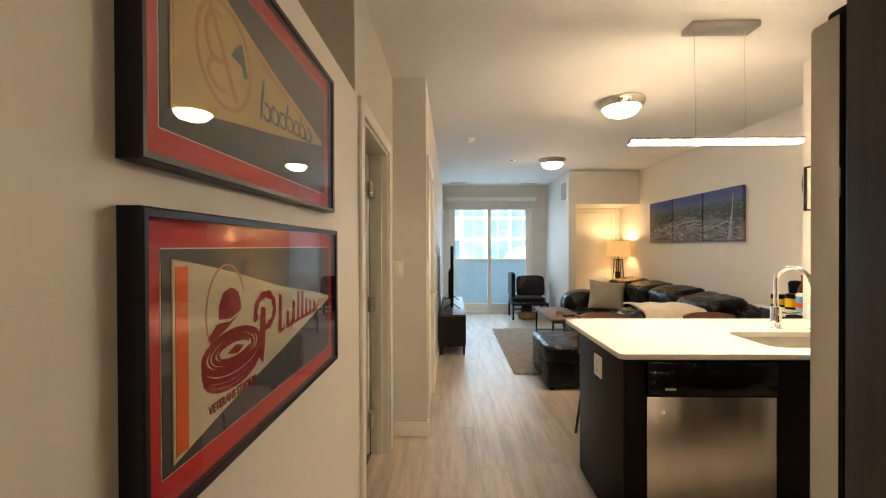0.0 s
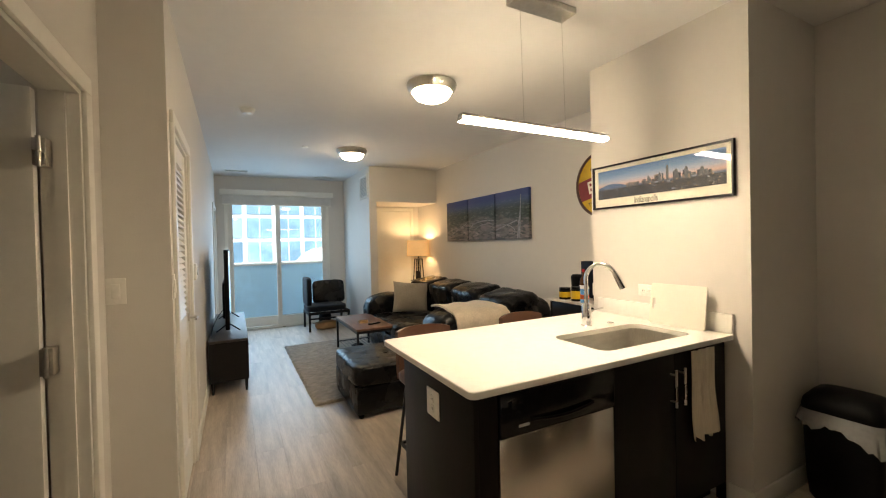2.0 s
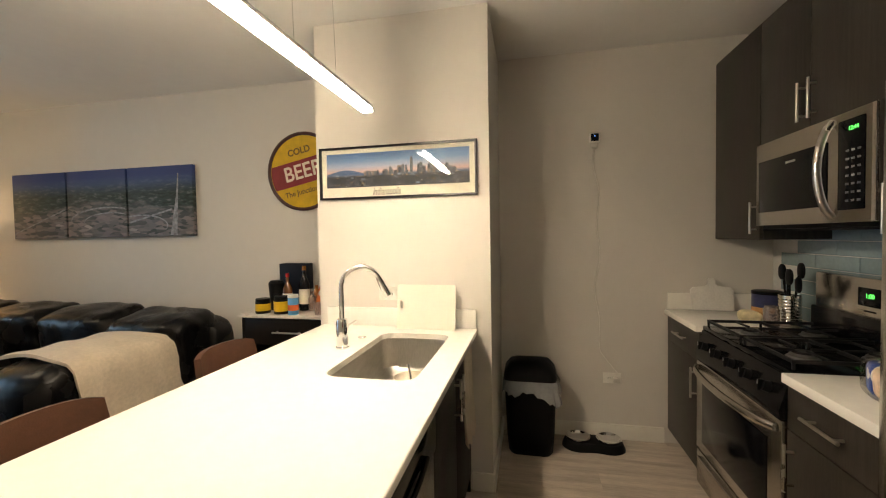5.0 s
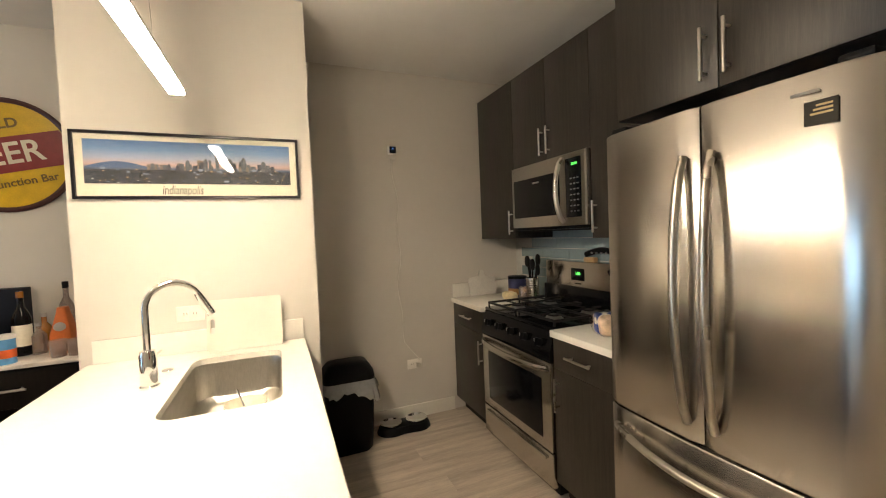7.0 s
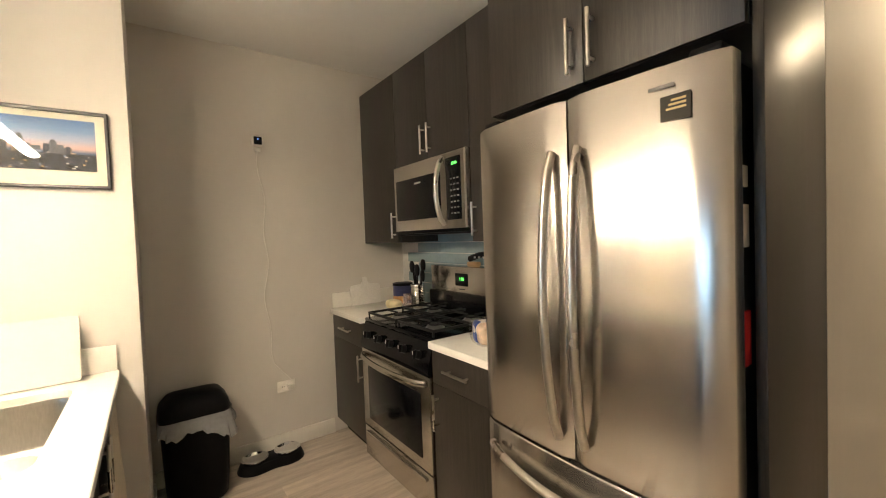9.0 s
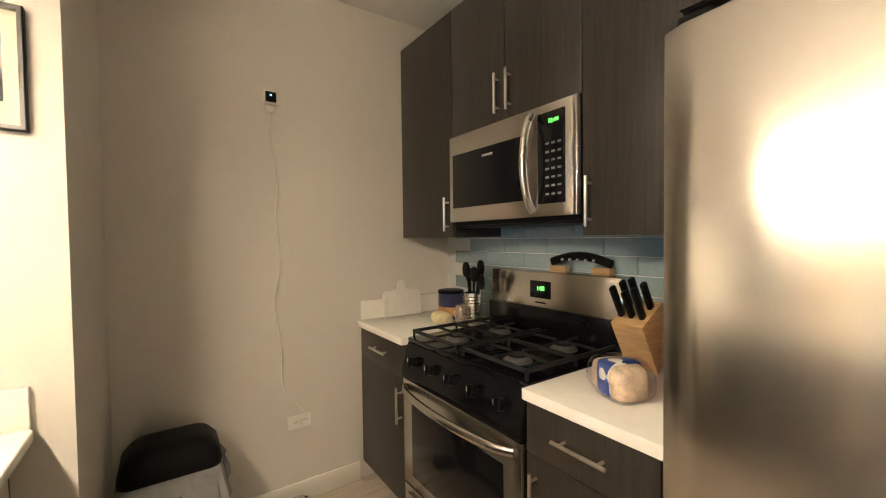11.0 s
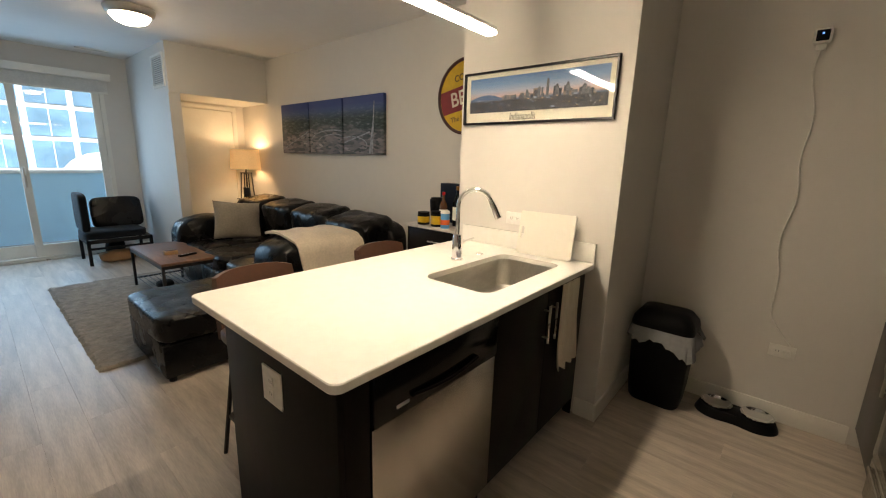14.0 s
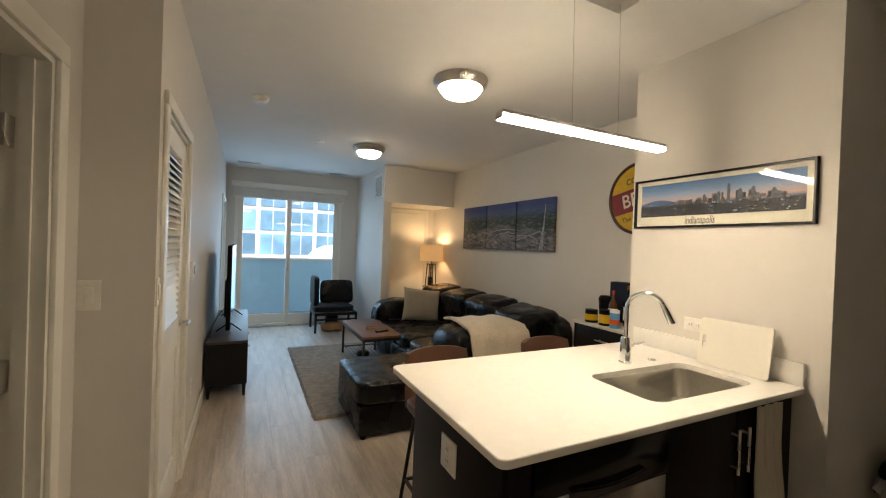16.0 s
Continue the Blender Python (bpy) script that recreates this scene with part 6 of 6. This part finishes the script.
part("grip", pillow(1.56, 1.70, 5.50, 5.60, 0.117, 0.165, 2.6, 8, 0.01, 2), WHITEPLASTIC, gc)
hs = thing("black_pouch", "black pouch on the lower shelf", "pouch", (1.5, 5.75, 0.12))
part("pouch", pillow(1.42, 1.56, 5.68, 5.85, 0.117, 0.19, 2.6, 8, 0.012, 6), BLACKFABRIC, hs)

ch = thing("lounge_chair", "black armless corner lounge chair by the window", "chair", (1.55, 7.95, 0))
part("seat", pillow(1.20, 1.86, 7.70, 8.28, 0.32, 0.43, 6, 12, 0.004, 8), BLACKFABRIC, ch)
part("side_back", pillow(1.20, 1.29, 7.78, 8.30, 0.42, 0.90, 7, 12, 0.003, 9), BLACKFABRIC, ch, "tall side backrest")
part("backrest", pillow(1.36, 1.93, 8.16, 8.28, 0.40, 0.82, 6, 12, 0.005, 10, Matrix.Rotation(radians(-8), 4, "X")), LEATHER, ch, "black leather backrest")
part("seat_rail", boxes((1.21, 1.90, 7.70, 7.73, 0.28, 0.325), (1.21, 1.90, 8.25, 8.28, 0.28, 0.325), (1.21, 1.24, 7.73, 8.25, 0.28, 0.325), (1.87, 1.90, 7.73, 8.25, 0.28, 0.325)), BLACKWOOD, ch)
part("stretcher", boxes((1.22, 1.89, 7.71, 7.73, 0.20, 0.225)), BLACKWOOD, ch)
for x in (1.21, 1.865):
    for y in (7.70, 8.245):
        part("leg", box(x, x + 0.035, y, y + 0.035, 0, 0.32, 0.003), BLACKWOOD, ch)
bs = thing("paper_bag", "crumpled brown paper bag under the chair", "bag", (1.5, 7.95, 0))
part("bag", pillow(1.33, 1.72, 7.76, 8.02, 0.0, 0.15, 3, 12, 0.03, 21), DRAB, bs)
bs2 = thing("shoes_bundle", "dark bundle of cloth beside the paper bag", "bundle", (1.62, 8.06, 0))
part("bundle", pillow(1.44, 1.66, 8.04, 8.20, 0.0, 0.24, 3, 10, 0.02, 31), BLACKFABRIC, bs2)

lp_ = thing("floor_lamp", "floor lamp, linen drum shade on black metal frame", "floor lamp", (3.0, 7.12, 0))
LXc, LYc = 2.97, 7.12
sh = lathe([(0.20, 1.235), (0.185, 1.50)], (LXc, LYc, 0), 40)
bmesh.ops.solidify(sh, geom=sh.faces[:], thickness=0.003)
bmesh.ops.delete(sh, geom=[f for f in sh.faces if len(f.verts) > 4], context="FACES_ONLY")
part("shade", sh, SHADE, lp_, "glowing tan linen drum shade")
for k in range(4):
    a = radians(45 + 90 * k)
    part("leg", rod((LXc + 0.15 * math.cos(a), LYc + 0.15 * math.sin(a), 0), (LXc + 0.07 * math.cos(a), LYc + 0.07 * math.sin(a), 1.18), 0.008), BLACKMETAL, lp_)
part("top_plate", box(LXc - 0.06, LXc + 0.06, LYc - 0.06, LYc + 0.06, 1.17, 1.185, 0.002), BLACKMETAL, lp_)
part("stem", rod((LXc, LYc, 1.18), (LXc, LYc, 1.30), 0.01), BLACKMETAL, lp_)
part("lower_tray", box(LXc - 0.11, LXc + 0.11, LYc - 0.11, LYc + 0.11, 0.80, 0.81, 0.002), BLACKMETAL, lp_)
part("center_post", rod((LXc, LYc, 0.81), (LXc, LYc, 1.17), 0.012), BLACKMETAL, lp_)
part("canister", rod((LXc - 0.02, LYc - 0.03, 0.81), (LXc - 0.02, LYc - 0.03, 0.97), 0.045), BLACKMETAL, lp_)

tvs = thing("tv_stand", "long low black tv stand with open shelf", "tv stand", (0.05, 6.15, 0))
VX0, VX1, VY0, VY1 = LX + 0.02, 0.235, 5.225, 7.08
part("top", box(VX0, VX1, VY0, VY1, 0.505, 0.53, 0.003), mat("dark_wood_top", (0.05, 0.04, 0.036), 0.4, var=0.2, scale=8, stretch=(8, 0.8, 1)), tvs)
part("side_panel", box(VX0, VX1, VY0, VY0 + 0.02, 0.12, 0.504), BLACKWOOD, tvs)
part("side_panel", box(VX0, VX1, VY1 - 0.02, VY1, 0.12, 0.504), BLACKWOOD, tvs)
part("bottom_shelf", box(VX0, VX1, VY0 + 0.02, VY1 - 0.02, 0.12, 0.14), BLACKWOOD, tvs)
part("back", box(VX0, VX0 + 0.01, VY0 + 0.02, VY1 - 0.02, 0.14, 0.504), BLACKWOOD, tvs)
for k in range(3):
    y0 = VY0 + 0.022 + k * 0.604
    d = part("drawer", box(VX1 - 0.02, VX1 - 0.001, y0, y0 + 0.60, 0.30, 0.502, 0.002), BLACKWOOD, tvs)
    part("knob", lathe([(0.0, 0.022), (0.012, 0.02), (0.012, 0.012), (0.005, 0.006), (0.005, 0.0)], m=Matrix.Translation((VX1 - 0.001, y0 + 0.30, 0.40)) @ Matrix.Rotation(radians(90), 4, "Y"), seg=12), SILVER, d)
for y in (VY0 + 0.03, (VY0 + VY1) / 2, VY1 - 0.03):
    for x in (VX0 + 0.03, VX1 - 0.025):
        part("leg", rod((x, y, 0.12), (x, y, 0.0), 0.018, 0.011), BLACKWOOD, tvs)
tv = thing("television", "large black flat television on two feet", "television", (0.05, 6.0, 0.53))
part("panel", box(0.035, 0.075, 5.37, 6.92, 0.60, 1.42, 0.006), BLACKPLASTIC, tv)
part("screen", box(0.0751, 0.077, 5.38, 6.91, 0.615, 1.41), SCREEN, tv, "dark glossy screen")
part("back_bulge", box(0.005, 0.0349, 5.75, 6.65, 0.66, 1.05, 0.01), BLACKPLASTIC, tv)
for y in (5.72, 6.66):
    part("foot", tube([(-0.06, y - 0.05, 0.537), (0.05, y, 0.61), (0.055, y, 0.62), (0.17, y - 0.05, 0.537)], 0.007, 8), BLACKPLASTIC, tv)
cw = thing("tv_cable", "black cable hanging behind the television", "cable", (-0.05, 5.6, 0.53))
part("cable", tube([(0.01, 5.9, 0.75), (-0.05, 5.75, 0.68), (-0.09, 5.62, 0.60), (-0.10, 5.5, 0.54), (-0.095, 5.4, 0.535)], 0.004, 6), BLACKPLASTIC, cw)


def stool(m):
    t = thing("bar_stool", "brown leather bar stool with black metal legs", "bar stool", (0, 0, 0), group="bar stools at the peninsula")
    part("seat", pillow(-0.21, 0.21, -0.19, 0.20, 0.60, 0.67, 5, 10, 0.003, 3), BROWNLEATHER, t)
    rows = []
    for j in range(9):
        s = j / 8
        rows.append([(0.205 * u / 6 * (1 - 0.06 * s * s), 0.21 + 0.05 * s - 0.05 * (u / 6) ** 2, 0.61 + 0.295 * s - 0.02 * (abs(u) / 6) ** 4 * s) for u in range(-6, 7)])
    part("backrest", drape(rows, 0.028), BROWNLEATHER, t, "curved brown leather backrest")
    for sx in (-1, 1):
        for sy in (-1, 1):
            part("leg", rod((0.15 * sx, 0.13 * sy, 0.61), (0.21 * sx, 0.20 * sy, 0.0), 0.010), BLACKMETAL, t)
    part("foot_ring", boxes((-0.19, 0.19, -0.178, -0.164, 0.20, 0.214), (-0.19, 0.19, 0.164, 0.178, 0.20, 0.214), (-0.192, -0.178, -0.17, 0.17, 0.20, 0.214), (0.178, 0.192, -0.17, 0.17, 0.20, 0.214)), BLACKMETAL, t)
    t.matrix_basis = m
    return t


s1 = stool(pose(1.20, 2.88, 0, 0, 0, 0))
copy_thing(s1, pose(2.00, 2.90, 0, 0, 0, 0))

bc = thing("bar_console", "dark wood console with pale top, drawer and bottles", "console", (2.98, 3.3, 0))
BX0, BX1, BY0, BY1, BZ = 2.78, 3.175, 2.93, 3.64, 0.895
part("top", box(BX0 - 0.02, BX1, BY0, BY1 + 0.02, BZ - 0.022, BZ, 0.004), mat("pale_stone_top", (0.62, 0.58, 0.54), 0.3, var=0.12, scale=20), bc, "pale stone top")
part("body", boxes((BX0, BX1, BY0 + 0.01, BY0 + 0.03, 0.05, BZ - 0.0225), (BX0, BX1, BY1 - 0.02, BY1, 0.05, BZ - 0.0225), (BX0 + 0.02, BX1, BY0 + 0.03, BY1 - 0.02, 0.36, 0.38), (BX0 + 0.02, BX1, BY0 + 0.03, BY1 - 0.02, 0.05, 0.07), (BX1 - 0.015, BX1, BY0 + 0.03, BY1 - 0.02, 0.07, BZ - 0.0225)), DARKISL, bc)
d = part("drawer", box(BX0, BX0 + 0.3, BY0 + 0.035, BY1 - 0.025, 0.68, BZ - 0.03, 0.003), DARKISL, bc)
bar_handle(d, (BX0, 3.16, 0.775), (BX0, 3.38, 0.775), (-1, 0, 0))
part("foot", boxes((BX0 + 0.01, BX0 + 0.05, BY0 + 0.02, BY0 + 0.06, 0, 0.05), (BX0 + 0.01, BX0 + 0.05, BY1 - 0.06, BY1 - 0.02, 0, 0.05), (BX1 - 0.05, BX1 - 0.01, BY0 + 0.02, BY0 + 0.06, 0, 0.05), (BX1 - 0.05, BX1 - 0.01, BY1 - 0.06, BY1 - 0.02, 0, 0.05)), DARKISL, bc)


def bottle(x, y, h, r, mtl, label, capm=BLACKPLASTIC, labm=None):
    t = thing("bottle", label, "bottle", (x, y, BZ), group="bottles on the console")
    part("glass", lathe([(0.0, BZ), (r, BZ), (r, BZ + h * 0.58), (r * 0.8, BZ + h * 0.66), (r * 0.36, BZ + h * 0.76), (r * 0.34, BZ + h * 0.92), (0.0, BZ + h * 0.92)], (x, y, 0), 20), mtl, t)
    part("cap", lathe([(r * 0.4, BZ + h * 0.90), (r * 0.4, BZ + h), (0.0, BZ + h)], (x, y, 0), 14), capm, t)
    if labm:
        part("paper_label", lathe([(r + 0.0006, BZ + h * 0.15), (r + 0.0006, BZ + h * 0.48)], (x, y, 0), 20), labm, t)


bottle(2.92, 3.36, 0.28, 0.034, mat("brown_glass", (0.10, 0.035, 0.012), 0.1), "brown glass liquor bottle with cream label", REDMETAL, MATWHITE)
bottle(2.98, 3.26, 0.33, 0.038, BLACKGLOSS, "tall black glass bottle with white label", AMBER, MATWHITE)
bottle(3.10, 3.12, 0.36, 0.036, CLEARISH, "tall clear glass bottle with black cap", BLACKPLASTIC)
bottle(3.05, 3.20, 0.20, 0.032, AMBER, "short amber glass bottle", SILVER)
bottle(2.97, 3.19, 0.16, 0.03, CLEARISH, "short clear glass bottle", SILVER)
for y, hh in ((3.51, 0.105), (3.36, 0.125)):
    t = thing("supplement_tub", "black and yellow supplement tub", "tub", (2.85, y, BZ), group="tubs on the console")
    part("tub", lathe([(0.0, BZ), (0.05, BZ), (0.052, BZ + 0.005), (0.052, BZ + hh - 0.025), (0.045, BZ + hh - 0.02), (0.0, BZ + hh - 0.02)], (2.84, y, 0), 24), BLACKPLASTIC, t)
    part("lid", lathe([(0.05, BZ + hh - 0.02), (0.05, BZ + hh), (0.0, BZ + hh)], (2.84, y, 0), 24), BLACKPLASTIC, t)
    part("yellow_label", lathe([(0.0528, BZ + 0.02), (0.0528, BZ + hh - 0.035)], (2.84, y, 0), 24), YELLOW, t)
bb = thing("black_shaker", "black shaker cup on the console", "cup", (2.96, 3.50, BZ))
part("cup", lathe([(0.0, BZ), (0.045, BZ), (0.06, BZ + 0.20), (0.045, BZ + 0.22), (0.0, BZ + 0.225)], (2.98, 3.49, 0), 24), BLACKPLASTIC, bb)
dbx = solo("gift_box", box(3.06, 3.16, 3.29, 3.52, BZ + 0.0005, BZ + 0.34, 0.004), mat("dark_navy_box", (0.008, 0.011, 0.02), 0.55, spec=0.15), "tall dark navy bottle box on the console", "box")
wp = thing("wipes_tub", "blue and white wipes canister with orange print", "canister", (2.82, 3.25, BZ))
part("can", lathe([(0.0, BZ), (0.036, BZ), (0.036, BZ + 0.12), (0.0, BZ + 0.12)], (2.815, 3.25, 0), 22), mat("light_blue_plastic", (0.10, 0.32, 0.62), 0.35), wp)
part("orange_print", lathe([(0.0366, BZ + 0.03), (0.0366, BZ + 0.07)], (2.815, 3.25, 0), 22), ORANGE, wp)
part("lid", lathe([(0.038, BZ + 0.12), (0.036, BZ + 0.14), (0.0, BZ + 0.142)], (2.815, 3.25, 0), 22), WHITEPLASTIC, wp)
ob = thing("orange_caddy", "bright orange leather bottle caddy", "caddy", (2.96, 3.08, BZ))
part("caddy", skin([[(x, y, BZ + z) for x, y in rounded(2.90 + i, 3.02 - i, 3.035 + i, 3.13 - i, 0.012)] for i, z in ((0.0, 0.0005), (0.004, 0.10), (0.025, 0.20), (0.03, 0.235))], True), mat("orange_leather", (0.60, 0.15, 0.03), 0.5, bump=0.2), ob)
part("opener", lathe([(0.026, 0.0), (0.026, 0.005), (0.018, 0.008), (0.0, 0.006)], seg=20, m=FACE_W(2.915, 3.082, BZ + 0.135)), SILVER, ob, "round steel bottle opener")
cpx = thing("plastic_cups", "clear plastic cups beside the bottles", "cups", (2.83, 3.03, BZ))
for y in (2.99, 3.06):
    part("cup", lathe([(0.0, BZ), (0.03, BZ), (0.037, BZ + 0.085), (0.034, BZ + 0.085), (0.028, BZ + 0.004), (0.0, BZ + 0.004)], (2.83, y, 0), 20), CLEARISH, cpx)

# ---- floor planks ----
PWD, PLN = 0.182, 1.22
pm = box(0, PWD - 0.0004, 0, PLN - 0.0004, -0.006, 0.0, 0.0005, 1)
p0 = None
for i in range(21):
    x = -0.50 + i * PWD
    if x > 3.30:
        break
    off = ((i * 0.47) % 1.0) * PLN
    for j in range(-4, 9):
        y0, y1 = max(j * PLN - off, -3.5), min((j + 1) * PLN - off, 8.6)
        if y1 - y0 < 0.05 or (x > 0.75 and y1 < 0.0):
            continue
        if p0 is None:
            p0 = part("plank", pm, PLANK, floor, smooth=False)
            o = p0
        else:
            o = new("plank", p0.data)
            o.parent = floor
        o.location, o.scale = (x, y0, 0), (1, (y1 - y0) / PLN, 1)
